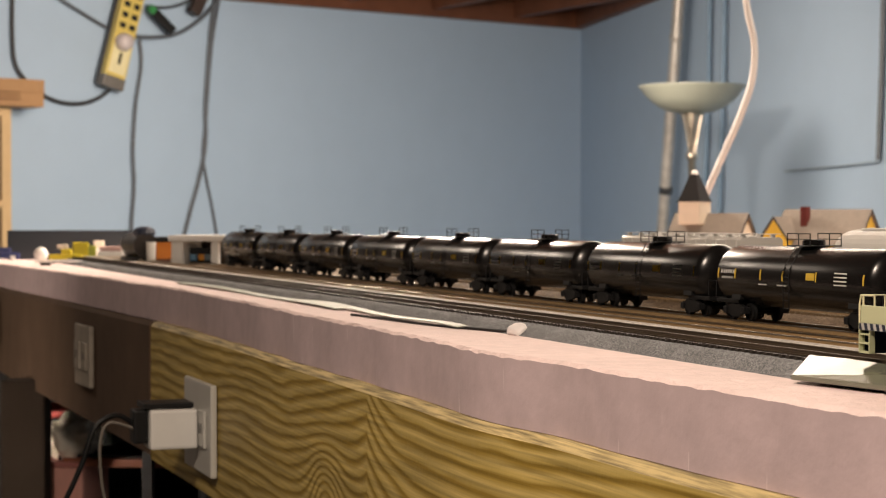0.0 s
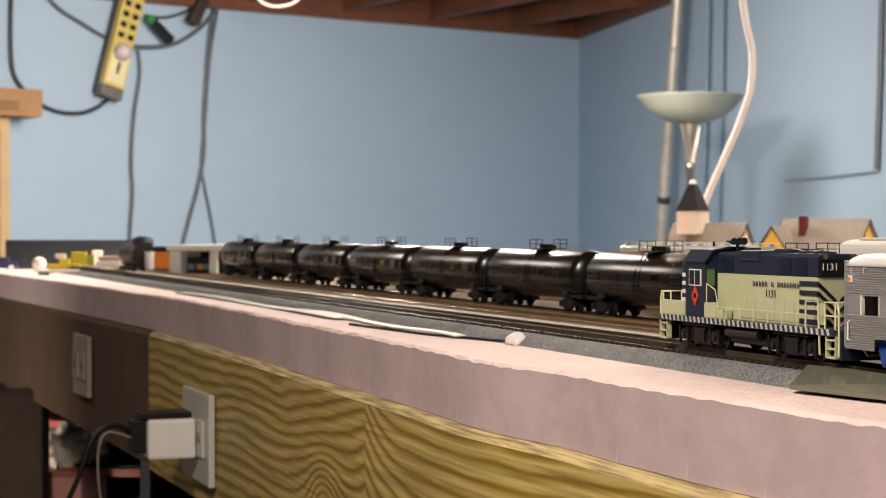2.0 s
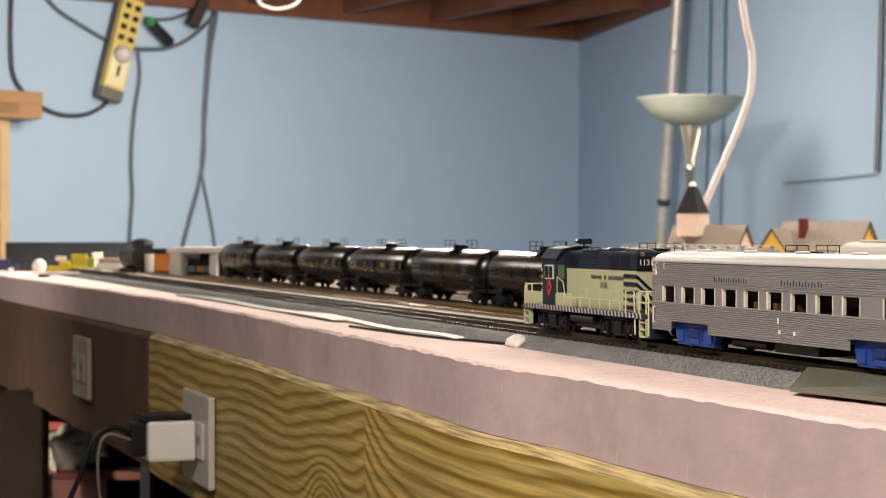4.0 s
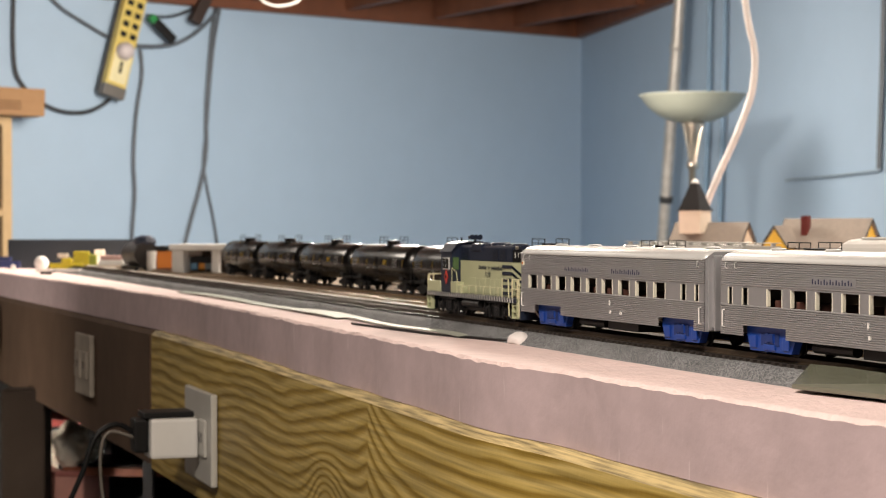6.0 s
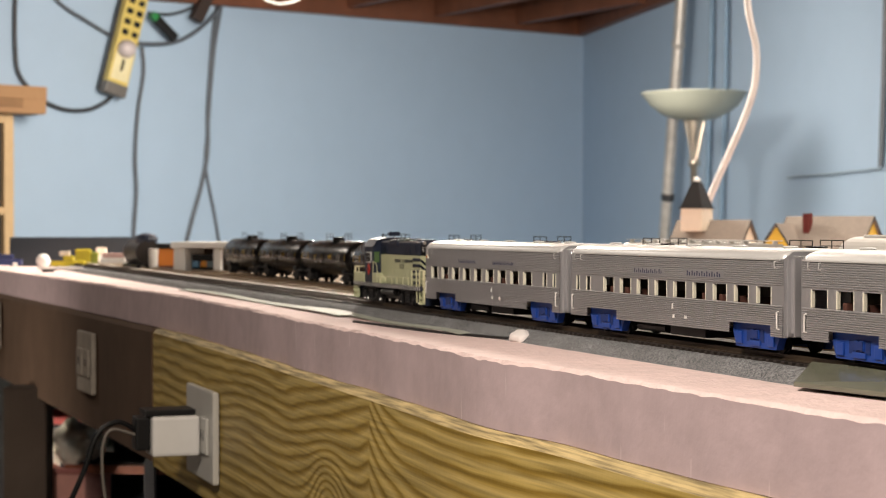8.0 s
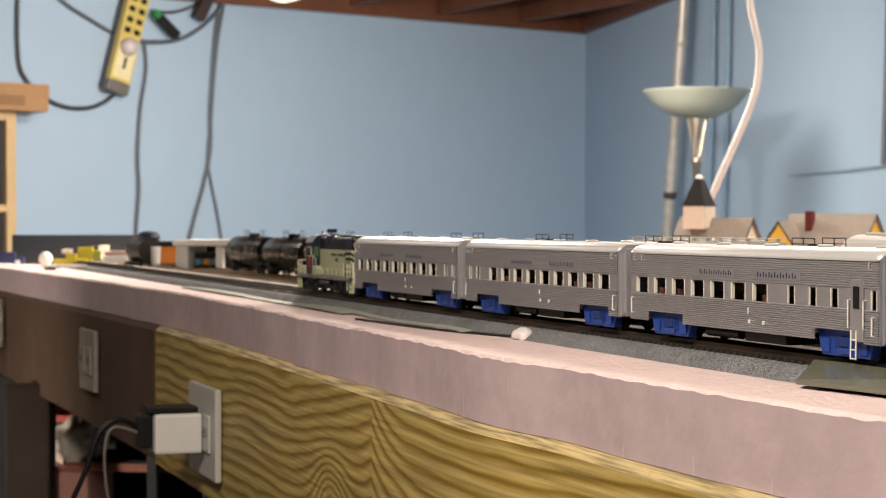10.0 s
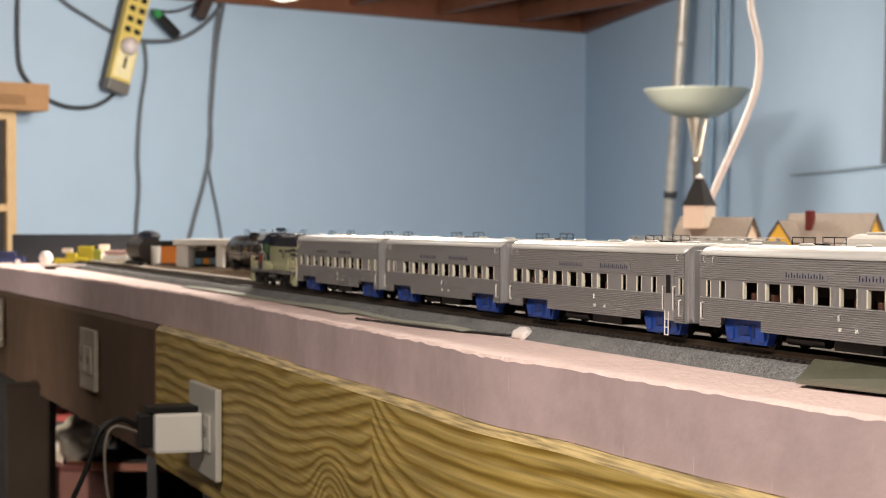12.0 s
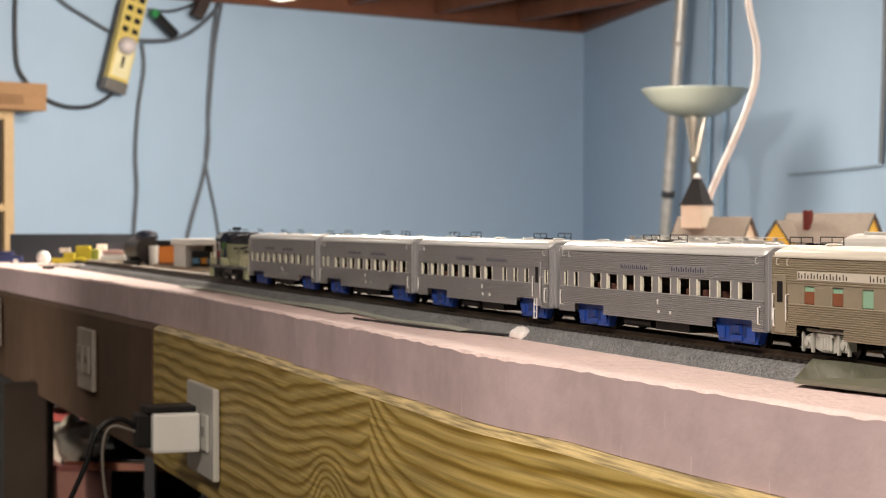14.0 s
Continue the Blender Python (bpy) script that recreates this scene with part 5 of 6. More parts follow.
def far_clutter():
    """Small models and boxes crowded at the far end of the table."""
    back = part("storage_case", boxes((-0.118, 0.118, -0.012, 0.012, 0, 0.049), bevel=0.002), mat("blue_black_case", (0.012, 0.017, 0.024), 0.4))
    back.matrix_basis = pose(-0.610, 3.14, FOAM_TOP, 0, 0, 4)
    tagged(back, "long dark blue-black case standing behind models", "case")
    # white shed with open bays
    t = thing("engine_shed", "white open-fronted model shed with shelves inside", "model building", pose(-0.306, 2.485, FOAM_TOP, 0, 0, -14))
    part("roof", boxes((-0.048, 0.040, -0.036, 0.050, 0.0385, 0.0465), bevel=0.001), WHITE, t)
    part("end_wall", boxes((-0.046, -0.030, -0.030, 0.046, 0, 0.0385), bevel=0.001), WHITE, t)
    part("pillar", boxes((0.010, 0.020, -0.030, -0.020, 0, 0.0385), bevel=0.001), WHITE, t)
    part("back_wall", boxes((-0.030, 0.038, 0.040, 0.046, 0, 0.0385)), mat("brown_shed_back", (0.09, 0.065, 0.05), 0.7), t)
    part("shelf", boxes((-0.029, 0.004, -0.008, 0.016, 0.010, 0.030), bevel=0.001), BLACK, t)
    for i, (c, q) in enumerate((((0.10, 0.22, 0.34), -0.026), ((0.55, 0.22, 0.03), -0.014), ((0.12, 0.16, 0.18), -0.006))):
        part("crate", boxes((q, q + 0.009, -0.014, -0.0085, 0.013, 0.021), bevel=0.0005), mat("crate_paint", c, 0.5), t)
    part("plinth", boxes((-0.029, 0.004, -0.014, 0.0, 0, 0.0085), bevel=0.0005), mat("dusty_pink_plinth", (0.35, 0.22, 0.20), 0.7), t)
    # black loco nose, seen end on, and an orange car beside it
    t = thing("steam_locomotive", "black round-nosed model locomotive parked at the far end", "model train", pose(-0.430, 2.65, RAIL_Z - 0.006, 0, 0, YAW))
    bm = bmesh.new()
    tube(bm, [(-0.055, 0, 0.026), (0.05, 0, 0.026)], 0.0175, 20)
    part("boiler", bm, mat("dark_brown_black_boiler", (0.022, 0.016, 0.014), 0.4), t)
    bm = bmesh.new()
    lathe(bm, [(0.0150, 0), (0.0165, 0.004), (0.0140, 0.010), (0.006, 0.013)], 16, (-0.04, 0, 0.040))
    part("dome", bm, NAVY, t)
    part("running_board", boxes((-0.060, 0.055, -0.017, 0.017, 0.004, 0.010), bevel=0.001), BLACK, t)
    for y in (-0.009, 0.009):
        bm = bmesh.new()
        tube(bm, [(-0.062, y, 0.004), (-0.060, y, 0.004)], 0.004, 14)
        part("wheel", bm, STEEL, t)
    t = thing("caboose", "orange and black model caboose end with white post", "model train", pose(-0.388, 2.60, FOAM_TOP, 0, 0, YAW - 90))
    part("body", boxes((-0.010, 0.012, 0.0, 0.06, 0.012, 0.036), bevel=0.001), mat("orange_paint", (0.50, 0.15, 0.012), 0.5), t)
    part("underframe", boxes((-0.009, 0.013, 0.0, 0.06, 0, 0.012)), mat("rust_brown_frame", (0.10, 0.04, 0.025), 0.6), t)
    part("roof", boxes((-0.011, 0.014, -0.002, 0.06, 0.036, 0.043), bevel=0.001), BLACK, t)
    bm = bmesh.new()
    tube(bm, [(-0.018, -0.004, 0), (-0.018, -0.004, 0.010), (-0.018, -0.004, 0.012), (-0.018, -0.004, 0.036)], [0.0055, 0.0050, 0.0062, 0.0070], 12)
    tagged(part("signal_post", bm, WHITE, t), "white post")
    # yellow machines and boxes
    yl = mat("bright_yellow_plastic", (0.62, 0.50, 0.02), 0.45)
    yg = mat("yellow_green_plastic", (0.30, 0.34, 0.04), 0.5)
    def lump(name, label, cat, px, y, parts):
        o = thing(name, label, cat, pose((px - 784) / 3300 * y, y, FOAM_TOP, 0, 0, 8))
        for nm, mt, d in parts:
            part(nm, boxes(d, bevel=0.0012), mt, o)
    lump("toy_truck", "yellow model truck parked at the far end", "model vehicle", 118, 2.864,
         [("chassis", yl, (-0.024, 0.026, -0.010, 0.010, 0.006, 0.014)), ("cab", yl, (-0.006, 0.010, -0.010, 0.010, 0.014, 0.022)), ("wheel", BLACK, (-0.02, -0.014, -0.011, 0.011, 0, 0.006)), ("wheel", BLACK, (0.014, 0.020, -0.011, 0.011, 0, 0.006)), ("load", CREAM, (-0.012, 0.004, -0.008, 0.006, 0.022, 0.029))])
    lump("toy_loader", "yellow and green model loader at the far end", "model vehicle", 148, 2.948,
         [("body", yl, (-0.014, 0.010, -0.008, 0.010, 0.008, 0.031)), ("arm", yg, (0.010, 0.022, -0.008, 0.008, 0.006, 0.026)), ("track", BLACK, (-0.012, 0.016, -0.009, 0.009, 0, 0.008))])
    lump("parts_box", "pale pink and white box of model parts", "box", 197, 2.801,
         [("tray", CREAM, (-0.020, 0.022, -0.012, 0.012, 0, 0.012)), ("lid", WHITE, (-0.017, 0.020, -0.012, 0.010, 0.012, 0.020)), ("insert", mat("pink_card", (0.52, 0.34, 0.31), 0.7), (-0.014, 0.018, -0.010, 0.010, 0.020, 0.027))])
    lump("parts_box", "small white box of model parts", "box", 178, 3.106,
         [("tray", WHITE, (-0.008, 0.008, -0.008, 0.008, 0, 0.020)), ("lid", CREAM, (-0.0085, 0.0085, -0.0085, 0.0085, 0.020, 0.032))])
    lump("flat_car", "pale grey model flat car near the table end", "model train", 120, 2.738,
         [("deck", PALE_CAR, (-0.045, 0.040, -0.012, 0.012, 0.004, 0.0075)), ("truck", BLACK, (-0.038, -0.022, -0.010, 0.010, 0, 0.004)), ("truck", BLACK, (0.018, 0.034, -0.010, 0.010, 0, 0.004))])
    lump("toy_car", "dark blue model car at the far end", "model vehicle", 8, 3.012,
         [("body", mat("deep_blue_paint", (0.018, 0.028, 0.11), 0.35), (-0.03, 0.026, -0.010, 0.010, 0.004, 0.014)), ("roof", mat("deep_blue_roof", (0.02, 0.03, 0.10), 0.35), (-0.02, 0.012, -0.009, 0.009, 0.014, 0.022)), ("wheel", WHITE, (0.012, 0.020, -0.0115, -0.0095, 0.001, 0.009))])
    lump("toy_car", "teal model car at the far end", "model vehicle", 52, 3.159,
         [("body", mat("teal_paint", (0.06, 0.26, 0.22), 0.4), (-0.011, 0.013, -0.010, 0.010, 0.003, 0.024))])
    ball = bmesh.new()
    bmesh.ops.create_uvsphere(ball, u_segments=20, v_segments=12, radius=0.0115)
    bmesh.ops.scale(ball, vec=(1, 0.7, 1), verts=ball.verts)
    o = part("glass_lamp", ball, WHITE, smooth=True)
    o.matrix_basis = pose((75 - 784) / 3300 * 3.0, 3.0, FOAM_TOP + 0.0113)
    tagged(o, "small round white globe on the table", "globe")


far_clutter()

# ------------------------------------------------------------------ on the fascia and under the table
GREY_PLATE = mat("grey_white_cover_plate", (0.52, 0.51, 0.47), 0.4, var=0.05)


def plate(x, y, z, yaw, w, h, material, label):
    """A cover plate screwed flat to the fascia; its face looks along its own -y."""
    t = thing("outlet_plate", label, "outlet", pose(x, y, z, 0, 0, yaw))
    part("cover", boxes((-w / 2, w / 2, -0.006, 0.0, -h / 2, h / 2), bevel=0.0018), material, t)
    for q in (-w * 0.23, w * 0.23):
        o = part("socket", boxes((q - 0.014, q + 0.014, -0.0085, -0.006, -0.016, 0.016), bevel=0.001), material, t)
        for e in (-0.004, 0.004):
            part("slot", boxes((q + e - 0.0008, q + e + 0.0008, -0.0089, -0.0085, -0.004, 0.005)), BLACK, o)
    return t


DULL = mat("dull_grey_plate", (0.34, 0.30, 0.25), 0.5, var=0.3, scale=50)
FYAW = -70.6
plate(-0.2112, 1.651, 1.2173, FYAW, 0.112, 0.080, GREY_PLATE, "white outlet plate on the plywood fascia")
plate(-0.4209, 2.2088, 1.239, -67.9, 0.086, 0.072, DULL, "dull grey outlet plate on the dark fascia")
plate(-0.6845, 2.854, 1.250, -67.9, 0.086, 0.072, DULL, "dull grey outlet plate further along the dark fascia")


def charger():
    t = thing("wall_charger", "white plug-in charger with black plug in the outlet", "charger", pose(-0.2112, 1.651, 1.2173, 0, 0, FYAW))
    part("case", boxes((-0.016, 0.020, -0.051, -0.0092, -0.018, 0.017), bevel=0.003), WHITE, t)
    part("adapter", boxes((-0.018, 0.016, -0.056, -0.012, 0.0172, 0.0225), bevel=0.001), BLACK, t)
    part("plug", boxes((-0.010, 0.012, -0.064, -0.0512, -0.013, 0.0165), bevel=0.002), BLACK, t)
    # cords drop from the plug to below the table
    for k, (pts, r, m) in enumerate(((([0.0, -0.062, 0.004], [0.002, -0.078, 0.012], [0.004, -0.096, 0.002], [0.004, -0.108, -0.030], [0.0, -0.126, -0.070], [-0.01, -0.150, -0.12], [-0.02, -0.16, -0.2]), 0.0024, BLACK),
                                     (([0.006, -0.062, 0.0], [0.006, -0.084, 0.006], [0.006, -0.092, -0.010], [0.006, -0.091, -0.045], [0.006, -0.084, -0.09], [0.006, -0.08, -0.2]), 0.0014, mat("grey_cord", (0.16, 0.14, 0.12), 0.5)))):
        bm = bmesh.new()
        tube(bm, smooth_line(pts, 8), r, 8)
        part("cord", bm, m, t, smooth=True)


charger()


def under_table():
    """Storage seen in the shade below the fascia."""
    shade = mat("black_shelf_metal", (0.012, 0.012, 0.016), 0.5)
    t = thing("storage_shelf", "dark metal storage shelf under the table", "shelf", pose(-0.42, 2.72, 0, 0, 0, -8))
    # Near-black sheet added behind the shelf in place of the gloom down there.
    part("dark_backdrop", boxes((-0.42, 0.75, 0.30, 0.32, 0, 1.27)), shade, t)
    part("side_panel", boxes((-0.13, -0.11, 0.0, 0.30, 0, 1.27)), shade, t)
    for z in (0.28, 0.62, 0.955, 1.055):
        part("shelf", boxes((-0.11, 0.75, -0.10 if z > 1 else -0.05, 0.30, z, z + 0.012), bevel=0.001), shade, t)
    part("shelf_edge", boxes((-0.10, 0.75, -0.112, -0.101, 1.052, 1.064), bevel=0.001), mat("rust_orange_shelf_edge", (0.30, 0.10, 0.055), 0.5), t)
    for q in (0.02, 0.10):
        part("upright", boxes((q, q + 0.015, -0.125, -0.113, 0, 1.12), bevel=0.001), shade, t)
    bin_ = thing("storage_bin", "faded pink plastic bin under the table", "bin", pose(-0.535, 2.68, 0.967, 0, 0, -8))
    part("tub", boxes((-0.06, 0.040, -0.06, 0.06, 0, 0.088), bevel=0.006), mat("faded_pink_plastic", (0.72, 0.36, 0.30), 0.5), bin_)
    part("rim", boxes((-0.063, 0.043, -0.063, 0.063, 0.084, 0.092), bevel=0.002), mat("faded_pink_rim", (0.46, 0.17, 0.15), 0.5), bin_)
    bm = bmesh.new()
    bmesh.ops.create_icosphere(bm, subdivisions=4, radius=1)
    for v in bm.verts:
        p = v.co.copy()
        k = 1 + 0.30 * noise.noise(p * 2.2) + 0.14 * noise.noise(p * 5.5)
        v.co = Vector((p.x * 0.040 * k, p.y * 0.04 * k, p.z * 0.034 * k))
    o = part("crumpled_cloth", bm, mat("off_white_cloth", (0.78, 0.72, 0.62), 0.9, bump=0.4), smooth=True)
    o.matrix_basis = pose(-0.525, 2.66, 1.088, 0, 0, 0)
    tagged(o, "crumpled off-white cloth heaped on the pink bin", "cloth")
    o = part("red_tray", boxes((-0.09, 0.05, -0.05, 0.05, 0, 0.012), bevel=0.003), mat("red_plastic_tray", (0.70, 0.08, 0.07), 0.4))
    o.matrix_basis = pose(-0.530, 2.78, 1.108, 0, 0, -8)
    tagged(o, "red plastic tray on the storage shelf", "tray")
    part_ = part("shelf_riser", boxes((-0.09, 0.05, -0.04, 0.05, 0, 0.040), bevel=0.001), shade)
    part_.matrix_basis = pose(-0.530, 2.79, 1.0675, 0, 0, -8)
    tagged(part_, "black box carrying the red tray", "box")


under_table()

# ------------------------------------------------------------------ on the walls
def on_back(px, y_px, lift=0.0):
    """A point lift metres before the back wall, by its bearing and rise as seen from the eye."""
    k = (px - 784) / 3300
    u = (CORNER.x - k * CORNER.y) / (-LEFT_DIR.x + k * LEFT_DIR.y)
    p = CORNER + LEFT_DIR * u
    n = Vector((-0.656, 0.755))
    g = 1 - lift / p.dot(n)
    return Vector((p.x * g, p.y * g, 1.40 + (402 - y_px) / 3300 * p.y * g))


def on_side(px, y_px, lift=0.0):
    k = (px - 784) / 3300
    u = (k * CORNER.y - CORNER.x) / (RIGHT_DIR.x - k * RIGHT_DIR.y)
    p = CORNER + RIGHT_DIR * u
    g = 1 - lift / p.dot(Vector((0.982, 0.188)))
    return Vector((p.x * g, p.y * g, 1.40 + (402 - y_px) / 3300 * p.y * g))


GREY_CABLE = mat("grey_blue_cable", (0.085, 0.10, 0.12), 0.5)
DARK_CABLE = mat("dark_cable", (0.03, 0.032, 0.036), 0.5)


def cable(pts, r, material, label, where=None, lift=0.02):
    where = where or on_back
    bm = bmesh.new()
    tube(bm, smooth_line([where(a, b, lift) for a, b in pts], 10), r, 8)
    tagged(part("cable", bm, material, smooth=True), label, "cable", "hanging cables")


cable([(28, -40), (26, 20), (26, 80), (30, 125), (45, 152), (72, 178), (110, 195), (150, 197), (180, 186), (200, 170)], 0.0075, DARK_CABLE, "dark power cord looping down the blue wall", lift=0.013)
cable([(80, -20), (110, 12), (150, 38), (190, 62), (210, 72)], 0.0072, GREY_CABLE, "grey cord running up behind the power strip", lift=0.013)
cable([(215, 74), (260, 80), (310, 76), (350, 55), (385, 20), (400, -10)], 0.0072, GREY_CABLE, "grey cord sagging to the rim joist", lift=0.04)
cable([(262, 25), (300, 28), (340, 15), (360, -8)], 0.0055, DARK_CABLE, "thin dark cord below the joist", lift=0.013)
cable([(250, 85), (253, 130), (243, 200), (238, 280), (240, 340), (236, 400), (234, 440)], 0.0072, GREY_CABLE, "grey cord hanging straight down the blue wall", lift=0.013)
cable([(385, 5), (377, 60), (372, 120), (367, 200), (366, 270), (355, 330), (340, 385), (326, 440)], 0.0080, GREY_CABLE, "grey cord hanging down the blue wall", lift=0.013)
cable([(392, 10), (380, 80), (373, 150), (368, 220), (362, 285), (368, 330), (378, 380), (386, 430)], 0.0055, GREY_CABLE, "thin grey cord hanging beside another", lift=0.010)


def oriented(a, b):
    """A frame on the back wall: x along the wall, y into it, z up, leaned so that z runs from a to b."""
    z = (b - a).normalized()
    y = Vector((-0.656, 0.755, 0))
    x = y.cross(z).normalized()
    m = Matrix((x, x.cross(-z).normalized() * 1.0, z)).transposed().to_4x4()
    m.translation = (a + b) / 2
    return m


def power_strip():
    a, b = on_back(198, 166, 0.05), on_back(240, -8, 0.05)
    L = (b - a).length
    m = oriented(a, b)
    t = thing("power_strip", "yellow power strip hanging on the wall", "power strip", m)
    W = 0.043
    yel = mat("aged_yellow_plastic", (0.60, 0.47, 0.13), 0.4, var=0.08, scale=30)
    part("body", boxes((-W, W, -0.022, 0.022, -L / 2 + 0.02, L / 2), bevel=0.004), yel, t)
    part("end_cap", boxes((-W - 0.003, W + 0.003, -0.025, 0.025, -L / 2 - 0.01, -L / 2 + 0.035), bevel=0.008), mat("grey_end_cap", (0.13, 0.12, 0.11), 0.5), t)
    part("back_edge", boxes((-W - 0.006, W + 0.006, 0.010, 0.030, -L / 2, L / 2), bevel=0.003), DARK_CABLE, t)
    part("label_patch", boxes((-W + 0.008, W - 0.008, -0.0235, -0.0222, -L / 2 + 0.045, -0.02)), mat("pale_label", (0.68, 0.62, 0.38), 0.5), t)
    part("switch", boxes((-0.005, 0.005, -0.027, -0.0237, -0.108, -0.066), bevel=0.001), BLACK, t)
    for z in (0.035, 0.075, 0.115, 0.155):
        for q in (-0.020, 0.020):
            part("socket", boxes((q - 0.012, q + 0.012, -0.0255, -0.0222, z - 0.010, z + 0.010), bevel=0.001), BLACK, t)
    bm = bmesh.new()
    lathe(bm, [(0.030, -0.02), (0.034, 0.0), (0.028, 0.022), (0.010, 0.032)], 16)
    bmesh.ops.rotate(bm, verts=bm.verts, cent=(0, 0, 0), matrix=Matrix.Rotation(math.pi / 2, 3, "X"))
    o = part("night_light", bm, mat("cloudy_pink_white_plastic", (0.52, 0.46, 0.46), 0.35), t, "round white plugged-in night light", smooth=True)
    o.matrix_basis = Matrix.Translation((-0.004, -0.035, -0.026))


power_strip()


def wall_bits():
    # dark clamp and plug near the joist
    m = oriented(on_back(345, 40, 0.06), on_back(368, -10, 0.06))
    o = part("clamp", boxes((-0.022, 0.022, -0.02, 0.02, -0.06, 0.06), bevel=0.006), mat("dark_brown_plastic", (0.035, 0.022, 0.018), 0.5))
    o.matrix_basis = m
    tagged(o, "dark brown clamp hanging from the rim joist", "clamp")
    m = oriented(on_back(312, 74, 0.06), on_back(268, 28, 0.06))
    t = thing("plug_adapter", "black and green plug adapter hanging on cords", "adapter", m)
    part("body", boxes((-0.016, 0.016, -0.015, 0.015, -0.06, 0.045), bevel=0.006), BLACK, t)
    part("tip", boxes((-0.013, 0.013, -0.014, 0.014, 0.045, 0.072), bevel=0.004), mat("green_plastic", (0.02, 0.22, 0.06), 0.4), t)
    # timber frame at the edge, with a cardboard box on its top rail
    wood = mat("pale_pine_frame", (0.55, 0.38, 0.20), 0.5, var=0.12, scale=30)
    a = on_back(16, 452, 0.06)
    z1 = on_back(16, 205, 0.06).z
    t = thing("wooden_frame", "pale pine frame with dark panel against the wall", "frame", pose(a.x, a.y, 0, 0, 0, 41))
    part("stile", boxes((-0.036, 0.0, -0.03, 0.02, 0.0, z1), bevel=0.003), wood, t)
    part("stile", boxes((-0.66, -0.624, -0.03, 0.02, 0.0, z1), bevel=0.003), wood, t)
    part("rail", boxes((-0.624, -0.036, -0.03, 0.02, z1 - 0.03, z1), bevel=0.003), wood, t)
    part("rail", boxes((-0.624, -0.036, -0.03, 0.02, 1.44, 1.465), bevel=0.003), wood, t)
    part("panel", boxes((-0.624, -0.036, -0.005, 0.010, 0.02, z1 - 0.03)), mat("near_black_panel", (0.015, 0.014, 0.014), 0.4), t)
    z2 = on_back(60, 160, 0.10).z
    b = on_back(66, 205, 0.10)
    card = mat("brown_cardboard", (0.36, 0.205, 0.10), 0.8, var=0.1, scale=40)
    t = thing("cardboard_box", "brown cardboard box on top of the wooden frame", "box", pose(b.x, b.y, z1 + 0.001, 0, 0, 41))
    part("carton", boxes((-0.36, 0.0, -0.06, 0.07, 0.0, z2 - z1), bevel=0.002), card, t)
    part("flap", boxes((-0.36, 0.0, -0.064, -0.0605, (z2 - z1) * 0.55, z2 - z1 + 0.004), bevel=0.001), card, t)
    for i in range(3):
        part("print_line", boxes((-0.20, -0.09, -0.0612, -0.0604, 0.02 + 0.012 * i, 0.026 + 0.012 * i)), mat("brown_print", (0.16, 0.08, 0.035), 0.8), t)
    # pipes on the side wall
    galv = mat("galvanised_pipe", (0.50, 0.48, 0.45), 0.45, 0.6, var=0.35, scale=30)
    bm = bmesh.new()
    pts = [on_side(1206, -40, 0.10), on_side(1198, 90, 0.10), on_side(1190, 200, 0.10), on_side(1176, 400, 0.10), on_side(1166, 560, 0.10)]
    tube(bm, smooth_line(pts, 6), 0.021, 14)
    t = thing("wall_pipe", "galvanised steel pipe running up the blue wall", "pipe")
    part("pipe", bm, galv, t, smooth=True)
    for a, b in (((1192, 165), (1191, 177)), ((1181, 345), (1180, 356)), ((1199, 78), (1198, 84))):
        bm = bmesh.new()
        tube(bm, [on_side(*a, 0.10), on_side(*b, 0.10)], 0.0245, 14)
        part("collar", bm, DARK_CABLE if a[1] == 345 else galv, t)
    # First bar is a blue conduit; the second draws a cast shadow line.
    for px0, px1, r in ((1284, 1272, 0.008), (1258, 1245, 0.009)):
        bm = bmesh.new()
        tube(bm, [on_side(px0, -40, 0.03), on_side(px0 - 3, 160, 0.03), on_side(px1, 470, 0.03)], r, 10)
        tagged(part("conduit", bm, mat("blue_pipe_and_shadow", (0.15, 0.24, 0.34), 0.5)), "one of two blue wall bars: conduit, and painted cast shadow", "conduit", "conduits")
    bm = bmesh.new()
    tube(bm, [on_side(1566, -40, 0.012), on_side(1562, 150, 0.012), on_side(1557, 297, 0.012)], 0.008, 8)
    tagged(part("conduit", bm, GREY_CABLE), "thin dark conduit running down the side wall", "conduit", "conduits")
    bm = bmesh.new()
    tube(bm, [on_side(1557, 300, 0.010), on_side(1480, 309, 0.010), on_side(1392, 317, 0.010)], 0.0025, 8)
    tagged(part("conduit", bm, mat("wall_toned_cable", (0.20, 0.26, 0.31), 0.5)), "thin cable running level along the side wall", "cable")


wall_bits()


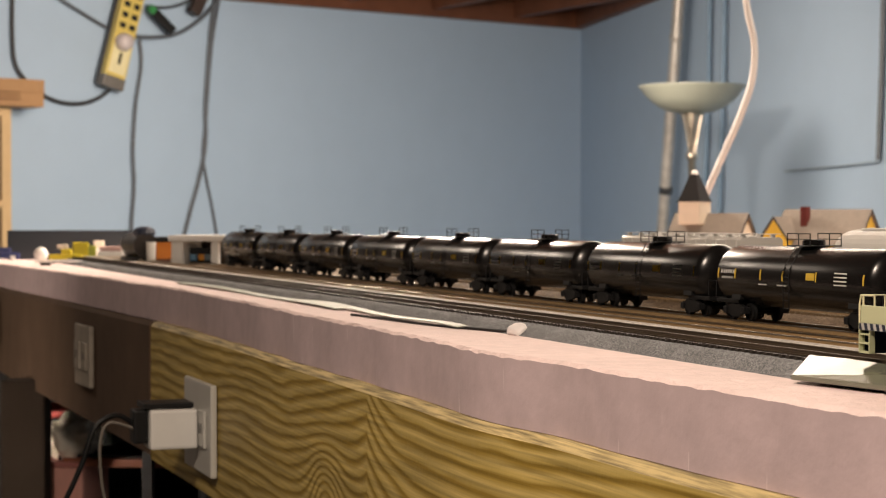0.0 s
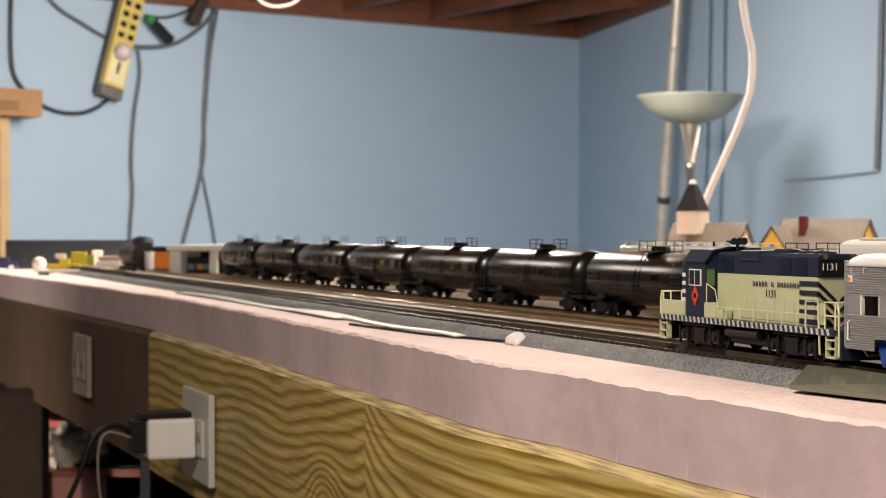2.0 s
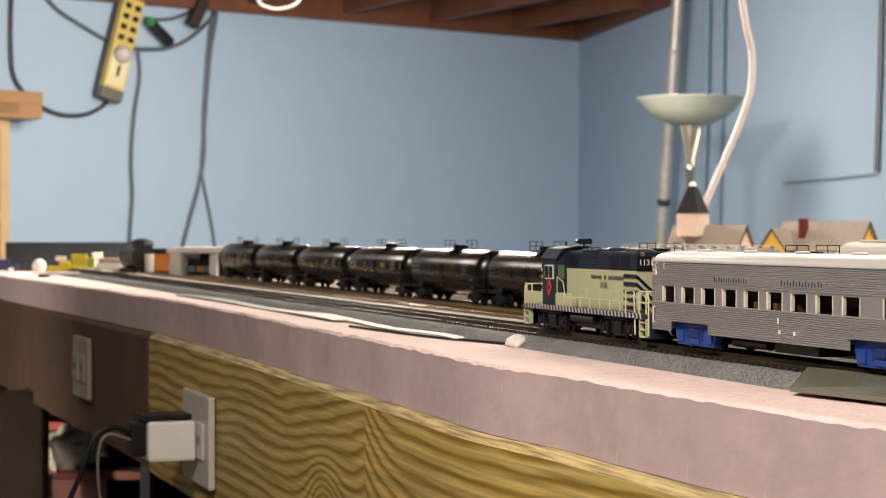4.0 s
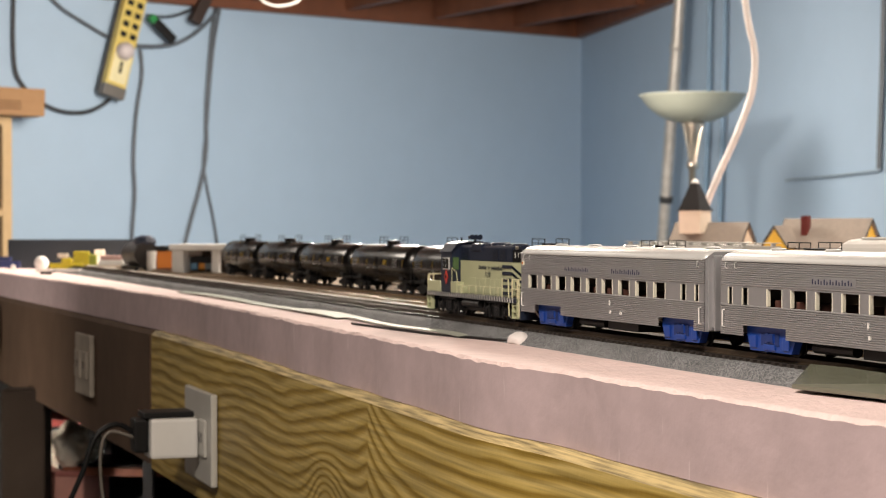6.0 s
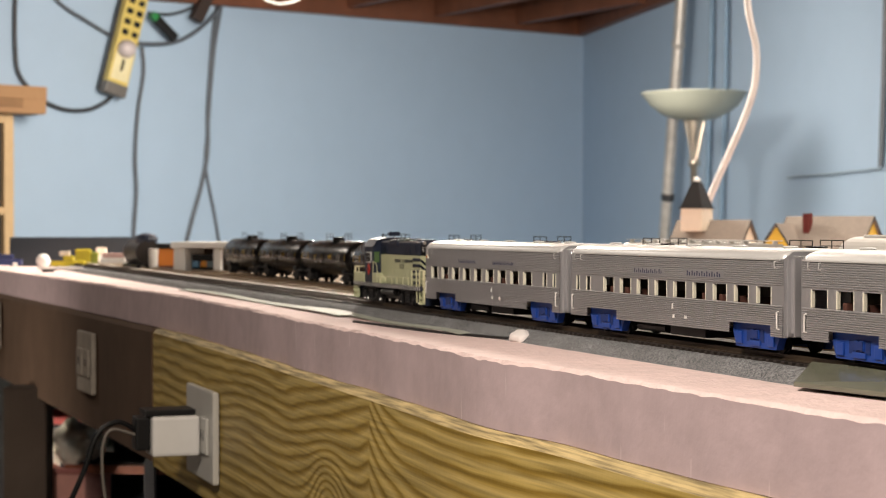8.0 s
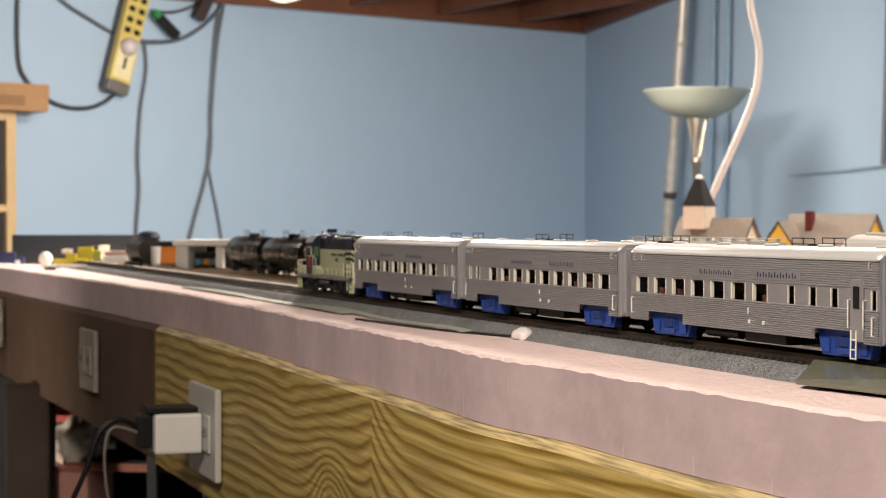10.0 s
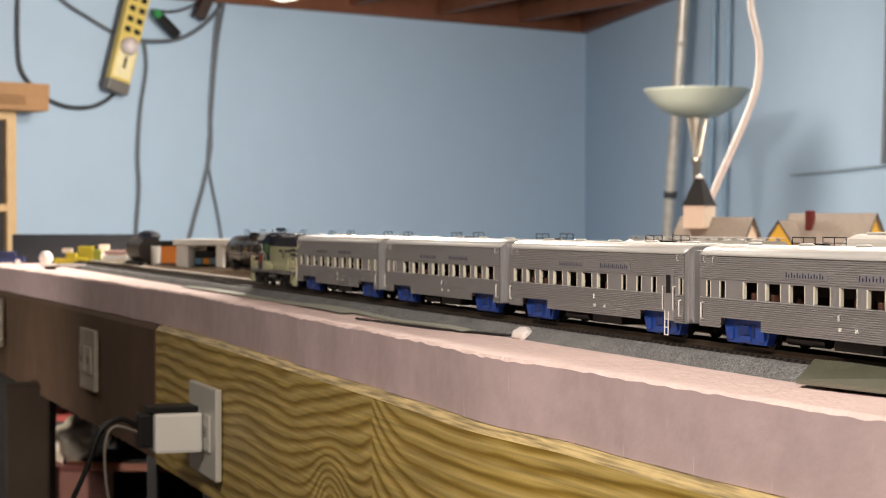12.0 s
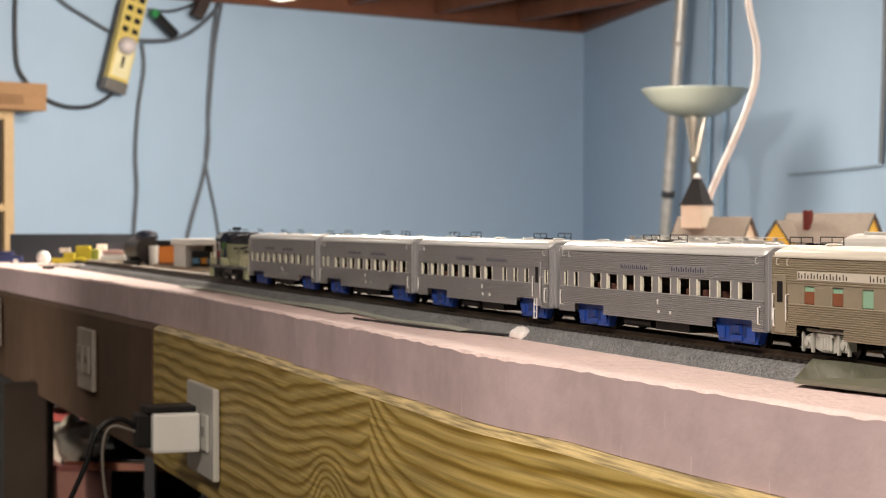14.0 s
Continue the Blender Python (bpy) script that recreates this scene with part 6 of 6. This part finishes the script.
def torchiere():
    """An uplighter with a frosted glass bowl, switched off."""
    t = thing("floor_lamp", "steel uplighter floor lamp with frosted glass bowl", "lamp", pose(0.718, 5.35, 0))
    glass = mat("frosted_green_glass", (0.30, 0.32, 0.27), 0.35, var=0.05, scale=20)
    bm = bmesh.new()
    lathe(bm, [(0.030, 1.703), (0.060, 1.707), (0.095, 1.722), (0.125, 1.745), (0.152, 1.779), (0.155, 1.782), (0.150, 1.782), (0.122, 1.749), (0.092, 1.727), (0.056, 1.712), (0.01, 1.710)], 40)
    part("bowl", bm, glass, t, "frosted pale green glass bowl", smooth=True)
    bm = bmesh.new()
    lathe(bm, [(0.012, 1.585), (0.014, 1.60), (0.020, 1.65), (0.034, 1.700), (0.034, 1.7028), (0.01, 1.7029)], 24)
    part("neck", bm, STEEL, t, smooth=True)
    for sgn in (-1, 1):
        bm = bmesh.new()
        tube(bm, [(sgn * 0.006, -0.012, 1.585), (sgn * 0.026, -0.02, 1.702)], 0.0045, 8)
        part("arm", bm, STEEL, t)
    bm = bmesh.new()
    lathe(bm, [(0.011, 0.02), (0.011, 1.57), (0.017, 1.572), (0.017, 1.590), (0.008, 1.592)], 16)
    part("pole", bm, STEEL, t, smooth=True)
    bm = bmesh.new()
    lathe(bm, [(0.13, 0.0), (0.135, 0.01), (0.12, 0.022), (0.03, 0.035), (0.011, 0.04)], 28)
    part("base", bm, STEEL, t, smooth=True)


torchiere()


def hose():
    """A ribbed pale hose that drops from the ceiling behind the church."""
    Y = 2.72
    pts = [((px - 784) / 3300 * Y, Y, 1.40 + (402 - py) / 3300 * Y) for px, py in ((1310, -160), (1316, -40), (1324, 30), (1335, 80), (1337, 120), (1331, 165), (1312, 220), (1288, 275), (1266, 325), (1252, 360), (1244, 400), (1240, 470))]
    line = smooth_line(pts, 22)
    bm = bmesh.new()
    tube(bm, line, [0.0050 + 0.0005 * (i % 2) for i in range(len(line))], 10)
    tagged(part("hose", bm, mat("pale_ribbed_hose", (0.46, 0.43, 0.41), 0.5), smooth=True), "pale ribbed flexible hose hanging from the ceiling", "hose")


hose()


def ceiling_cord():
    bm = bmesh.new()
    Y = 5.8
    pts = [((px - 784) / 3300 * Y, Y, 1.40 + (402 - py) / 3300 * Y) for px, py in ((440, -225), (450, -60), (462, -8), (480, 6), (505, 8), (535, -6), (560, -60), (570, -225))]
    tube(bm, smooth_line(pts, 10), 0.004, 8)
    tagged(part("lamp_cord", bm, WHITE, smooth=True), "white cord looping below the ceiling joists", "cord")


ceiling_cord()


# ------------------------------------------------------------------ what moves
SPEED = 0.0879
# the train runs a little ahead of an even pace, then slows
DRIFT = [(0.0, -0.0040), (1.5, -0.0005), (3.0, 0.0028), (5.5, 0.0072), (7.0, 0.0088), (8.0, 0.0090), (10.5, 0.0075), (12.0, 0.0042), (14.0, -0.0035)]


def motions():
    for ob, behind in MOVING:
        rows = [(t, on_track(0, SPEED * t + gain - behind - 0.0185)) for t, gain in DRIFT]
        walk(ob, rows)
    for w, q, r in TURNING:
        top = w.parent.parent
        if top not in [ob for ob, _ in MOVING]:
            continue
        rows = []
        step = 1.2 * r / SPEED
        n = int(14.0 / step) + 1
        for i in range(n + 1):
            t = 14.0 * i / n
            rows.append((t, Matrix.Translation((q, 0, r)) @ Matrix.Rotation(SPEED * t / r, 4, "Y")))
        walk(w, rows)


motions()
